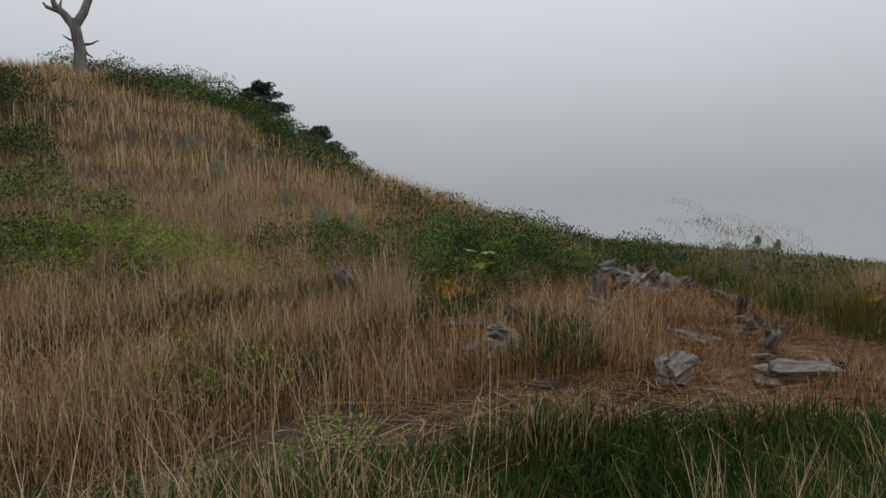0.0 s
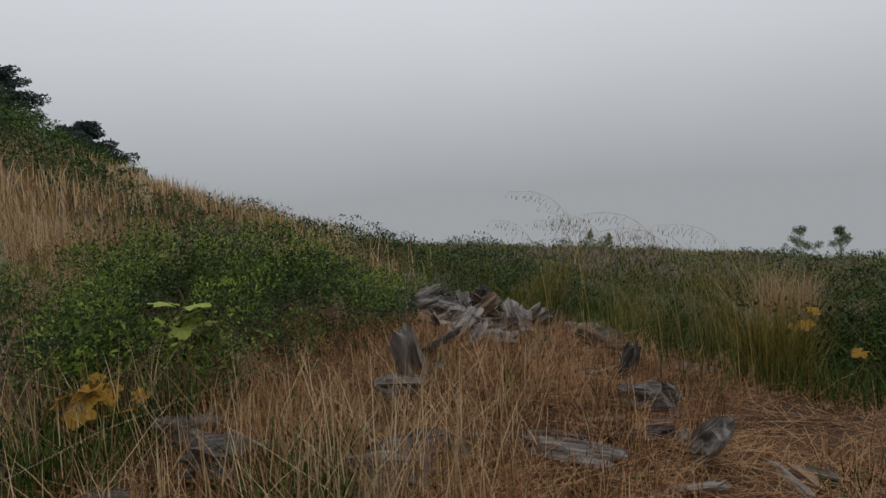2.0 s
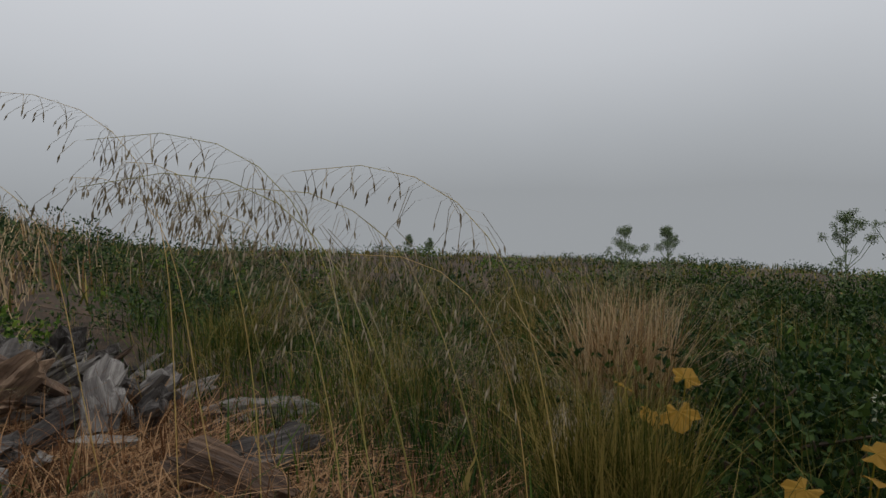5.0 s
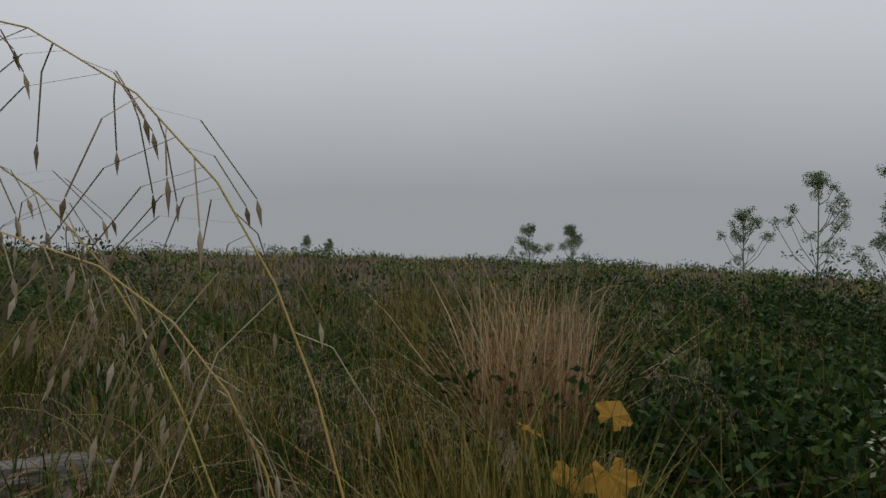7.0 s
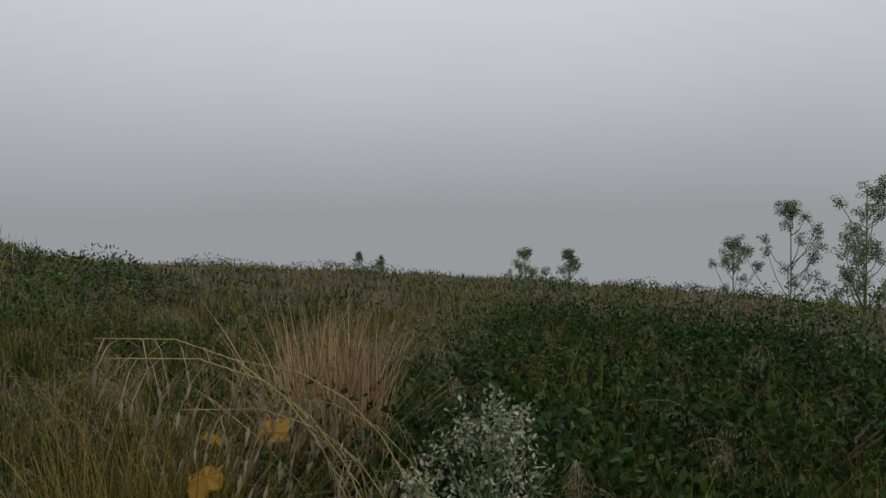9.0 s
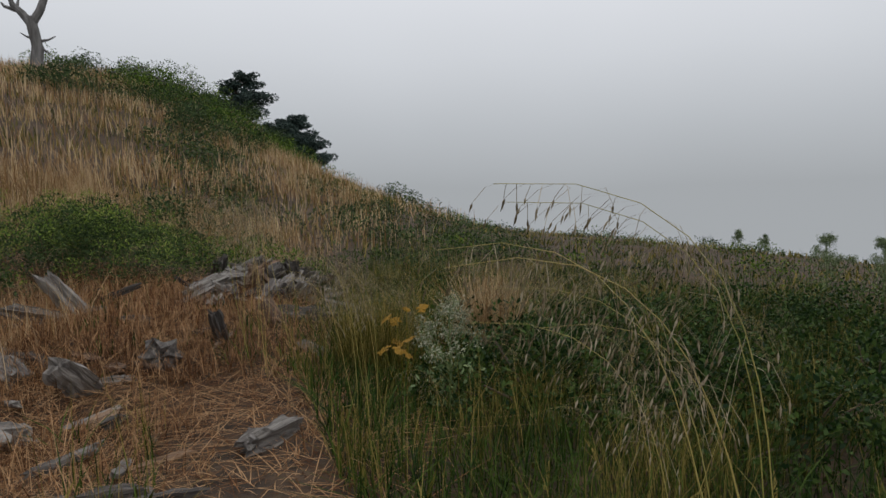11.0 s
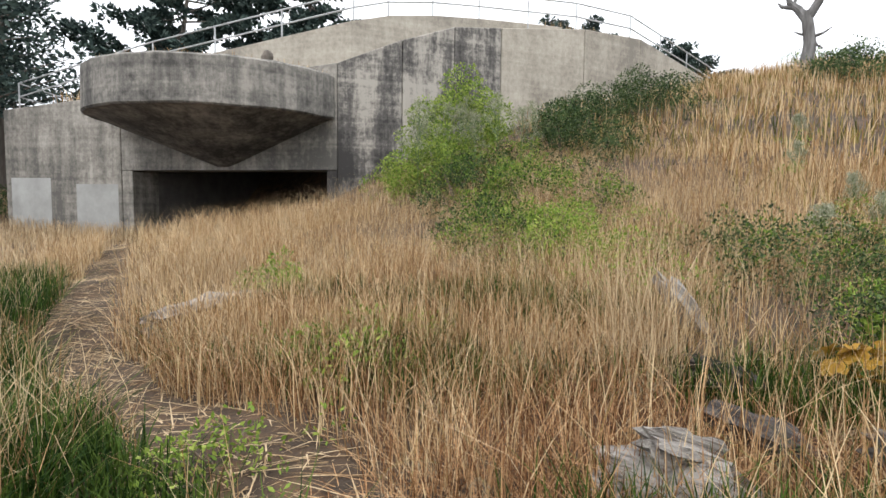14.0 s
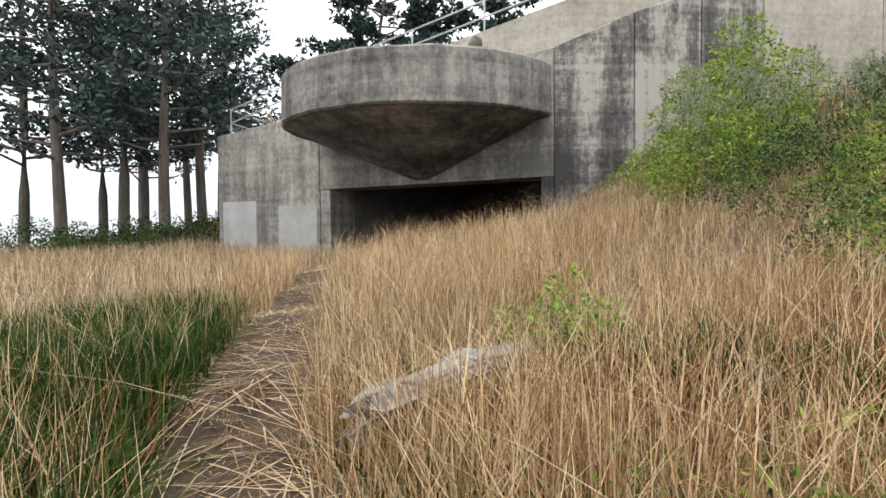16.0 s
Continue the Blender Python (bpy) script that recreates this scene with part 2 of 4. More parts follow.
def slab(bm, p0, p1, d0, d1, z0, z1a, z1b):
    """A wall block from p0 to p1, d0 and d1 deep, from z0 up to z1a and z1b."""
    q = [(p0[0], p0[1]), (p1[0], p1[1]), (p1[0] + d1.x, p1[1] + d1.y), (p0[0] + d0.x, p0[1] + d0.y)]
    lo = [bm.verts.new((*c, z0)) for c in q]
    hi = [bm.verts.new((*c, z)) for c, z in zip(q, (z1a, z1b, z1b, z1a))]
    for i in range(4):
        j = (i + 1) % 4
        bm.faces.new((lo[i], lo[j], hi[j], hi[i]))
    bm.faces.new(hi)
    bm.faces.new(lo[::-1])


casemate = tagged(new("casemate"), "weathered grey concrete coastal gun casemate set into the hillside", "bunker")
mats = [CONC_MID, CONC_MID, None, CONC_DARK, CONC_DARK, CONC_DARK, CONC_TAN, CONC_TAN, CONC_TAN]
GAP = 0.012
for i, m in enumerate(mats):
    if m is None:
        continue
    a, b = WALL[i], WALL[i + 1]
    d = (Vector(b[:2]) - Vector(a[:2])).normalized() * GAP
    bm = bmesh.new()
    slab(bm, (a[0] + d.x, a[1] + d.y), (b[0] - d.x, b[1] - d.y), inward(i) * DEEP, inward(i + 1) * DEEP, BOT, a[2], b[2])
    bmesh.ops.recalc_face_normals(bm, faces=bm.faces)
    bmesh.ops.bevel(bm, geom=[e for e in bm.edges], offset=0.02, segments=1, affect="EDGES")
    part("wall_panel", bm, m, casemate)
# the bay with the opening
A, B = Vector(WALL[2][:2]), Vector(WALL[3][:2])
along = (B - A).normalized()
into = Vector((-along.y, along.x))
LINTEL, FLOOR_Z = 0.62, -1.75
bay = (B - A).length


def bay_box(name, s0, s1, dep0, dep1, z0, z1a, z1b, mat, label=""):
    bm = bmesh.new()
    p0, p1 = A + along * s0 + into * dep0, A + along * s1 + into * dep0
    dd = into * (dep1 - dep0)
    slab(bm, p0, p1, dd, dd, z0, z1a, z1b)
    bmesh.ops.recalc_face_normals(bm, faces=bm.faces)
    bmesh.ops.bevel(bm, geom=list(bm.edges), offset=0.015, segments=1, affect="EDGES")
    return part(name, bm, mat, casemate, label)


bay_box("lintel_wall", GAP, bay - GAP, 0, DEEP, LINTEL, 3.15, 3.8, CONC_MID)
bay_box("pier", GAP, 0.45, 0.01, DEEP, BOT, LINTEL - 0.01, LINTEL - 0.01, CONC_MID)
bay_box("pier", bay - 0.35, bay - GAP, 0.01, DEEP, BOT, LINTEL - 0.01, LINTEL - 0.01, CONC_DARK)
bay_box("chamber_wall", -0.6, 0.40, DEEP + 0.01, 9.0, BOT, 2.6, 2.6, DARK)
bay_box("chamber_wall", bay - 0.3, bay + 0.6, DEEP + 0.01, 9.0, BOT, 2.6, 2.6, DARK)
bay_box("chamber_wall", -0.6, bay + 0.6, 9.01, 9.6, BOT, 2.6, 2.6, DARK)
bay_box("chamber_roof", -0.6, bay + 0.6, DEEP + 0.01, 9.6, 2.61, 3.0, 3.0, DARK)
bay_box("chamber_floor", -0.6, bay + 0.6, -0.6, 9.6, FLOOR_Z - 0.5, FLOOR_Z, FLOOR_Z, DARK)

# round canopy: drum, shallow cone beneath
CEN, RAD = (A + B) / 2 + into * 0.15, 3.95
RIM, TOP = 2.12, 3.42
bm = bmesh.new()
SEG = 96
rings = []
for r, z in ((0.25, 0.72), (RAD - 0.22, RIM - 0.02), (RAD - 0.06, RIM), (RAD, RIM + 0.05), (RAD - 0.02, TOP - 0.06), (RAD - 0.09, TOP), (RAD - 0.45, TOP - 0.02), (0.3, TOP - 0.10)):
    ring = []
    for k in range(SEG):
        a = 2 * math.pi * k / SEG
        x, y = CEN.x + r * math.cos(a), CEN.y + r * math.sin(a)
        w = 0.025 * noise.noise(Vector((x * 2, y * 2, z * 3)))
        ring.append(bm.verts.new((x, y, z + w)))
    rings.append(ring)
for r0, r1 in zip(rings, rings[1:]):
    for k in range(SEG):
        bm.faces.new((r0[k], r0[(k + 1) % SEG], r1[(k + 1) % SEG], r1[k]))
bm.faces.new(rings[0][::-1])
bm.faces.new(rings[-1])
bmesh.ops.recalc_face_normals(bm, faces=bm.faces)
canopy = part("canopy", bm, CONC_CANOPY, casemate, "round cantilevered concrete canopy with conical underside")

# set-back parapet above
for i in range(2, 7):
    a, b = WALL[i], WALL[i + 1]
    ia, ib = inward(i), inward(i + 1)
    p0 = (a[0] + ia.x * 1.3, a[1] + ia.y * 1.3)
    p1 = (b[0] + ib.x * 1.3, b[1] + ib.y * 1.3)
    top = [4.3, 5.4, 5.75, 6.0, 6.2, 6.35][i - 2], [4.3, 5.4, 5.75, 6.0, 6.2, 6.35][i - 1]
    bm = bmesh.new()
    slab(bm, p0, p1, ia * 2.5, ib * 2.5, 2.2, top[0], top[1])
    bmesh.ops.recalc_face_normals(bm, faces=bm.faces)
    part("parapet", bm, CONC_TAN, casemate)
# earth cover on the roof
bm = bmesh.new()
for i in range(len(WALL) - 1):
    a, b = WALL[i], WALL[i + 1]
    ia, ib = inward(i), inward(i + 1)
    rows_ = []
    for p, q in ((a, ia), (b, ib)):
        z = p[2]
        rows_.append([bm.verts.new((p[0] + q.x * d, p[1] + q.y * d, z + dz)) for d, dz in ((1.0, -0.05), (2.0, 0.35), (5, 0.6), (12, 0.5), (22, -3.0))])
    for k in range(4):
        bm.faces.new((rows_[0][k], rows_[1][k], rows_[1][k + 1], rows_[0][k + 1]))
roof_earth = part("roof_earth", bm, SOIL, casemate)

# painted patches
def patch(i, t0, t1, z0, z1):
    a, b = Vector(WALL[i][:2]), Vector(WALL[i + 1][:2])
    out = -inward(i) * 0.006
    bm = bmesh.new()
    slab(bm, a.lerp(b, t0) + out, a.lerp(b, t1) + out, -out * 0.9, -out * 0.9, z0, z1, z1)
    bmesh.ops.recalc_face_normals(bm, faces=bm.faces)
    part("paint_patch", bm, PATCH, casemate, "pale grey repainted rectangle")


patch(7, 0.25, 0.80, 2.0, 3.3)
patch(6, 0.6, 1.0, 1.6, 2.6)
patch(1, 0.62, 0.97, -1.6, 0.15)
patch(1, 0.05, 0.40, -1.6, 0.35)

# guard rail
def tube(bm, pts, r, sides=6, r1=None):
    """A tube along pts, tapering from r to r1."""
    pts = [Vector(p) for p in pts]
    prev = None
    up = Vector((0, 0, 1))
    m = len(pts)
    for i, p in enumerate(pts):
        d = (pts[min(i + 1, m - 1)] - pts[max(i - 1, 0)]).normalized()
        s = d.cross(up)
        if s.length < 0.05:
            s = d.cross(Vector((1, 0, 0)))
        s.normalize()
        t = d.cross(s)
        rr = r if r1 is None else r + (r1 - r) * i / (m - 1)
        ring = [bm.verts.new(p + (s * math.cos(2 * math.pi * k / sides) + t * math.sin(2 * math.pi * k / sides)) * rr) for k in range(sides)]
        if prev:
            for k in range(sides):
                bm.faces.new((prev[k], prev[(k + 1) % sides], ring[(k + 1) % sides], ring[k]))
        else:
            bm.faces.new(ring[::-1])
        prev = ring
    bm.faces.new(prev)


railing = tagged(new("guard_rail"), "galvanised pipe guard rail along the roof edge", "railing")
rail_pts = []
for i in range(len(WALL)):
    q = inward(i)
    back = 0.5 if i in (0, 1, 7, 8, 9) else 1.6
    base = {2: 4.3, 3: 5.4, 4: 5.75, 5: 6.0, 6: 6.2, 7: 6.0}.get(i, WALL[i][2])
    rail_pts.append(Vector((WALL[i][0] + q.x * back, WALL[i][1] + q.y * back, base)))
for hgt in (0.52, 1.0):
    bm = bmesh.new()
    tube(bm, [p + Vector((0, 0, hgt)) for p in rail_pts], 0.028)
    part("rail_pipe", bm, METAL, railing)
for a, b in zip(rail_pts, rail_pts[1:]):
    k = max(1, round((b - a).length / 2.3))
    for j in range(k):
        p = a.lerp(b, j / k)
        bm = bmesh.new()
        tube(bm, [p - Vector((0, 0, 0.15)), p + Vector((0, 0, 1.02))], 0.028)
        part("rail_post", bm, METAL, railing)

# ---------------------------------------------------------------- plants
rng = np.random.default_rng(7)
TRAIL = np.array([(9, 1.2), (6.2, 2.6), (4.5, 4.0), (2.8, 4.9), (0.9, 4.9), (-1.2, 4.2), (-2.8, 3.1), (-4.2, 2.55), (-8, 2.1), (-14, 1.6), (-19, 2.6)])
WALKED = np.array([m.translation[:2] for t, m in PATH if t <= 8.0] + [m.translation[:2] for t, m in PATH if t > 8.0])


def dist_line(x, y, pts):
    best = np.full(np.shape(x), 1e9)
    for a, b in zip(pts, pts[1:]):
        d = b - a
        t = np.clip(((x - a[0]) * d[0] + (y - a[1]) * d[1]) / max(d @ d, 1e-9), 0, 1)
        best = np.minimum(best, np.hypot(x - a[0] - t * d[0], y - a[1] - t * d[1]))
    return best


def in_building(x, y):
    """Whether a place lies behind the front wall."""
    wy = np.array([w[1] for w in WALL[1:]])
    wx = np.array([w[0] for w in WALL[1:]])
    return (x < np.interp(y, wy, wx) + 0.1) & (y < 25.5) & (x > -40) & (y > -4)


def clumpy(x, y, f=0.9, seed=0.0):
    """Soft patches between 0 and 1."""
    return 0.5 + 0.25 * (np.sin(f * 1.7 * x + seed) * np.cos(f * 1.3 * y + 2 * seed) + np.sin(f * 3.1 * x - f * 2.3 * y + 3 * seed))


def blades(name, x, y, h, wid, lean, mat, label, curl=0.5, flat=0.0, zoff=None, segs=3):
    """One sheet of grass: a bent tapering strip at every place."""
    m = len(x)
    z = G(x, y) - 0.03
    if zoff is not None:
        z = z + zoff
    a = rng.uniform(0, 2 * np.pi, m)
    ln = lean * np.clip(rng.exponential(0.75, m) + 0.1, 0, 2.4) * h
    dx, dy = np.cos(a) * ln, np.sin(a) * ln
    b = a + np.pi / 2 + rng.uniform(-0.6, 0.6, m)
    wx, wy = np.cos(b) * wid / 2, np.sin(b) * wid / 2
    ts = (0, 0.4, 0.75, 1.0) if segs == 3 else (0, 0.6, 1.0)
    v = np.zeros((m, 2 * segs + 2, 3))
    for k, t in enumerate(ts):
        off = t ** (1 + curl)
        up = h * (t - 0.25 * lean * t * t) * (1 - flat)
        tp = ((1.0, 0.9, 0.6, 0.12) if segs == 3 else (1.0, 0.75, 0.12))[k]
        for s, q in ((-1, 0), (1, 1)):
            v[:, 2 * k + q, 0] = x + dx * off + s * wx * tp
            v[:, 2 * k + q, 1] = y + dy * off + s * wy * tp
            v[:, 2 * k + q, 2] = z + up
    base = np.arange(m)[:, None] * (2 * segs + 2)
    f = np.concatenate([base + np.array([[2 * k, 2 * k + 1, 2 * k + 3, 2 * k + 2]]) for k in range(segs)], 1).reshape(-1, 4)
    ob = quick(name, v.reshape(-1, 3), f, mat)
    return tagged(ob, label, "grass", kind="stuff")


def scatter(m, x0, x1, y0, y1, keep, near=0.5, trail=0.3):
    """Places in a box where keep(x, y) exceeds a random number."""
    x, y = rng.uniform(x0, x1, m), rng.uniform(y0, y1, m)
    p = keep(x, y)
    p = np.where(in_building(x, y), 0, p)
    p = np.where(dist_line(x, y, WALKED) < near, 0, p)
    p = np.where(dist_line(x, y, TRAIL) < trail * (0.8 + 0.4 * clumpy(x, y, 2)), 0, p)
    ok = rng.uniform(0, 1, m) < p
    return x[ok], y[ok]


def gold_zone(x, y):
    s = -0.55 * x + 0.83 * y
    hill = sstep(7.0, 9.5, s) * sstep(5, -1, x) * (1 - 0.93 * np.exp(-(((x - 0.2) / 2.5) ** 2 + ((y - 9.3) / 2.5) ** 2) ** 2))
    front = sstep(-0.5, -3.0, x) * sstep(2.4, 3.2, y)
    south = sstep(-5, -8, x) * sstep(3, 2, y) * 0.8
    front = front * (1 - 0.9 * verge(x, y))
    early = np.exp(-((x + 1.6) / 1.3) ** 2 - ((y - 2.5) / 2.5) ** 2) * 0.9
    return np.clip(np.maximum.reduce([hill, front, south, early]), 0, 1)


def log_zone(x, y):
    return np.exp(-(((x - 2.2) / 2.5) ** 2 + ((y - 7.0) / 3.4) ** 2) ** 2)


def verge(x, y):
    """The green verge between the walked line and the trail's south side."""
    ty = np.interp(x, TRAIL[::-1, 0], TRAIL[::-1, 1])
    return sstep(0.1, -0.25, y - ty) * sstep(1.9, 2.4, y) * sstep(-5, -4, x)


def right_zone(x, y):
    return sstep(3.6, 5.4, x + 0.12 * y - 1.0) * sstep(2.0, 4.0, y + 0.25 * x)


def add_grass():
    # golden hillside and front field, thick near the walk and thinner far off
    x, y = scatter(190000, -13, 3, 1, 15, lambda x, y: gold_zone(x, y) * (0.1 + 0.9 * clumpy(x, y, 0.9, 1)) * 0.8)
    blades("tall_dry_grass", x, y, rng.uniform(0.3, 0.85, len(x)) * (0.45 + 0.75 * clumpy(x, y, 1.3, 3)) * (1 - 0.45 * sstep(-4, -7, x) * sstep(5, 7, y)), 0.007, 0.5, GOLD, "tall golden dry grass on the slope", segs=2)
    x, y = scatter(120000, -32, 6, 13, 46, lambda x, y: gold_zone(x, y) * (0.1 + 0.9 * clumpy(x, y, 0.5, 2)) * sstep(0.2, 0.75, clumpy(x, y, 0.33, 8)))
    blades("far_dry_grass", x, y, rng.uniform(0.3, 0.9, len(x)), 0.022, 0.35, GOLD, "golden dry grass on the upper hillside", segs=2)
    x, y = scatter(40000, -32, 4, 12, 46, lambda x, y: gold_zone(x, y) * (0.2 + 0.8 * clumpy(x, y, 0.33, 5)))
    blades("hillside_green_grass", x, y, rng.uniform(0.2, 0.5, len(x)), 0.03, 0.5, OLIVE, "olive grass between dry grass on the hillside", segs=2)
    x, y = scatter(40000, -32, -5, -14, 4, lambda x, y: gold_zone(x, y) * 0.95)
    blades("field_dry_grass", x, y, rng.uniform(0.25, 0.65, len(x)), 0.014, 0.45, STRAW, "pale dry grass field before the casemate", segs=2)
    x, y = scatter(16000, -12, 1, 2.5, 11, lambda x, y: gold_zone(x, y) * (0.2 + 0.8 * clumpy(x, y, 1.7, 6)) * 0.8)
    blades("bent_straw", x, y, rng.uniform(0.5, 1.0, len(x)), 0.005, 0.9, STRAW, "long bent pale straw stems", curl=1.2)
    # reddish flattened straw between the logs and everywhere underneath
    x, y = scatter(130000, -1, 6.2, 1.5, 10.5, lambda x, y: 0.25 + 0.75 * log_zone(x, y), near=0.0, trail=0.0)
    ok = rng.uniform(0, 1, len(x)) > 0.85 * verge(x, y)
    x, y = x[ok], y[ok]
    blades("straw_litter", x, y, rng.uniform(0.10, 0.36, len(x)), 0.008, 1.6, RUSSET, "matted reddish dead straw on the ground", curl=0.1, flat=0.6, segs=2)
    x, y = scatter(60000, -0.5, 6.5, 3.4, 10, lambda x, y: log_zone(x, y) * (0.2 + 0.8 * clumpy(x, y, 1.9, 7)), near=0.3, trail=0.3)
    blades("russet_tufts", x, y, rng.uniform(0.12, 0.42, len(x)), 0.006, 0.8, RUSSET, "short russet grass tufts among logs", segs=2)
    x, y = scatter(9000, -0.5, 6.5, 3.6, 10, lambda x, y: log_zone(x, y) * sstep(0.6, 0.8, clumpy(x, y, 2.3, 2)), near=0.35, trail=0.3)
    blades("green_weeds", x, y, rng.uniform(0.08, 0.3, len(x)), 0.014, 0.8, GREEN, "small green weeds among logs", segs=2)
    x, y = scatter(130000, -19, 9, 0, 5.4, lambda x, y: np.exp(-(dist_line(x, y, TRAIL) / 0.6) ** 2), near=0.0, trail=0.0)
    blades("trail_litter", x, y, rng.uniform(0.08, 0.28, len(x)), 0.014, 1.6, STRAW, "trampled straw on the narrow trail", curl=0.1, flat=0.75, segs=2)
    x, y = scatter(50000, -4.5, 3.4, 0.4, 6.5, lambda x, y: (0.25 + 0.75 * clumpy(x, y, 1.3, 4)) * sstep(3.6, 1.5, x + 0.3 * y) * 0.9 * (1 - 0.9 * verge(x, y)), near=0.28, trail=0.35)
    blades("russet_grass", x, y, rng.uniform(0.15, 0.6, len(x)), 0.006, 0.6, RUSSET, "knee-high russet dry grass", segs=2)
    x, y = scatter(26000, -4, 3, 0.5, 8, lambda x, y: 0.8 * clumpy(x, y, 1.3, 9) * sstep(3.0, 1.0, x) * (1 - 0.9 * verge(x, y)), near=0.3, trail=0.5)
    blades("dry_grass", x, y, rng.uniform(0.25, 0.75, len(x)), 0.006, 0.5, GOLD, "sparse golden dry grass")
    x, y = scatter(52000, -5, 1.0, 1.0, 8, lambda x, y: 0.9 * sstep(0.42, 0.75, clumpy(x, y, 0.9, 6)), near=0.35, trail=0.5)
    blades("green_undergrowth", x, y, rng.uniform(0.15, 0.5, len(x)), 0.012, 0.6, GREEN, "green undergrowth below dry grass", segs=2)
    # yellow-green meadow towards the bluff
    x, y = scatter(110000, 3, 13, 3, 16, lambda x, y: right_zone(x, y) * (0.06 + 0.94 * sstep(0.4, 0.85, clumpy(x, y, 1.1, 3))) * 0.9 * np.exp(-((np.hypot(x - 6, y - 8)) / 6) ** 2) * (1 - 0.85 * log_zone(x, y)))
    blades("meadow_grass", x, y, rng.uniform(0.2, 0.62, len(x)), 0.006, 0.5, OLIVE, "tall yellow-green meadow grass", segs=2)
    x, y = scatter(14000, 3.5, 11, 4, 13, lambda x, y: right_zone(x, y) * sstep(0.5, 0.9, clumpy(x, y, 1.4, 8)) * (1 - 0.8 * log_zone(x, y)))
    blades("meadow_straw", x, y, rng.uniform(0.4, 0.95, len(x)), 0.005, 0.45, OLIVE, "dry straw stems in the meadow")
    x, y = scatter(34000, 4, 40, -6, 42, lambda x, y: right_zone(x, y) * (0.2 + 0.8 * clumpy(x, y, 0.6, 6)))
    blades("far_meadow_grass", x, y, rng.uniform(0.1, 0.32, len(x)), 0.04, 0.8, OLIVE, "olive meadow grass towards the bluff", segs=2)
    x, y = scatter(90000, 3, 26, -4, 28, lambda x, y: right_zone(x, y) * (0.3 + 0.7 * clumpy(x, y, 0.8, 11)) * np.exp(-(np.hypot(x - 6, y - 7) / 11) ** 2) * (1 - 0.8 * log_zone(x, y)))
    blades("green_meadow_grass", x, y, rng.uniform(0.12, 0.45, len(x)), 0.014, 0.6, GREEN, "low dark green grass and herbs", segs=2)
    # green sward south of the trail
    x, y = scatter(105000, -7, 5.5, 0.2, 4.8, lambda x, y: sstep(0.3, 0.6, dist_line(x, y, TRAIL)) * sstep(0.1, -0.3, y - np.interp(x, TRAIL[::-1, 0], TRAIL[::-1, 1])) * np.maximum(sstep(0.3, 0.8, x - 0.3 * y), np.maximum(sstep(-0.6, -1.6, x), sstep(2.1, 2.6, y))) * 0.9, near=0.0)
    blades("green_sward", x, y, rng.uniform(0.18, 0.55, len(x)) * np.clip(dist_line(x, y, WALKED) * 1.4, 0.65, 1), 0.012, 0.6, GREEN, "dense dark green grass beside the trail", segs=2)
    x, y = scatter(22000, -8, 6, -1.5, 4.2, lambda x, y: sstep(0.3, 0.7, dist_line(x, y, TRAIL)) * 0.6, near=0.35)
    blades("sward_straw", x, y, rng.uniform(0.3, 0.75, len(x)), 0.005, 0.5, STRAW, "pale straw stems among green grass")
    x, y = scatter(9000, 5.6, 9.5, 8, 12.5, lambda x, y: np.exp(-((y - 9.4 - 1.2 * (x - 6.45)) / 0.3) ** 2), near=0.2)
    blades("track_litter", x, y, rng.uniform(0.15, 0.45, len(x)), 0.006, 1.0, RUSSET, "reddish dead grass along a narrow track", segs=2)
    x, y = scatter(90000, 3.6, 13, 4, 15, lambda x, y: right_zone(x, y) * (1 - 0.9 * log_zone(x, y)) * (0.3 + 0.7 * clumpy(x, y, 1.6, 5)) * np.exp(-(np.hypot(x - 6, y - 8) / 5) ** 2))
    blades("lush_grass", x, y, rng.uniform(0.15, 0.45, len(x)), 0.009, 0.8, GREEN, "lush dark green grass under dry stalks", segs=2)
    # one big dry tussock on the bluff side, and a yellow-green one by the logs
    for cx, cy, k, h, mt, lab in ((6.5, 8.8, 1000, 1.05, GOLD, "large golden grass tussock"), (5.4, 7.9, 1000, 0.85, OLIVE, "yellow-green grass tussock beside the logs"), (-1.2, 6.6, 260, 1.2, STRAW, "tall pale grass tussock"), (1.0, 3.9 + 2.4, 90, 0.8, STRAW, "thin pale grass tussock")):
        a, r = rng.uniform(0, 2 * np.pi, k), 0.3 * np.sqrt(rng.uniform(0, 1, k))
        blades("grass_tussock", cx + r * np.cos(a), cy + r * np.sin(a), h * rng.uniform(0.5, 1.15, k), 0.006, 0.4, mt, lab)
    # grass on the roof edge
    px, py, pz = [], [], []
    for i in range(len(WALL) - 1):
        a, b = WALL[i], WALL[i + 1]
        q = inward(i)
        k = 500
        t, d = rng.uniform(0, 1, k), rng.uniform(1.8, 5, k)
        xx, yy = a[0] + (b[0] - a[0]) * t + q.x * d, a[1] + (b[1] - a[1]) * t + q.y * d
        px.append(xx), py.append(yy), pz.append(a[2] + (b[2] - a[2]) * t + 0.3 - G(xx, yy))
    px, py, pz = (np.concatenate(c) for c in (px, py, pz))
    ok = (pz > -3)
    blades("roof_grass", px[ok], py[ok], rng.uniform(0.3, 0.7, ok.sum()), 0.02, 0.3, GOLD, "dry grass on the earth-covered roof", zoff=pz[ok])
    k = 900
    a, r = rng.uniform(0, 2 * np.pi, k), RAD * np.sqrt(rng.uniform(0.55, 0.93, k))
    xx, yy = CEN.x + r * np.cos(a), CEN.y + r * np.sin(a)
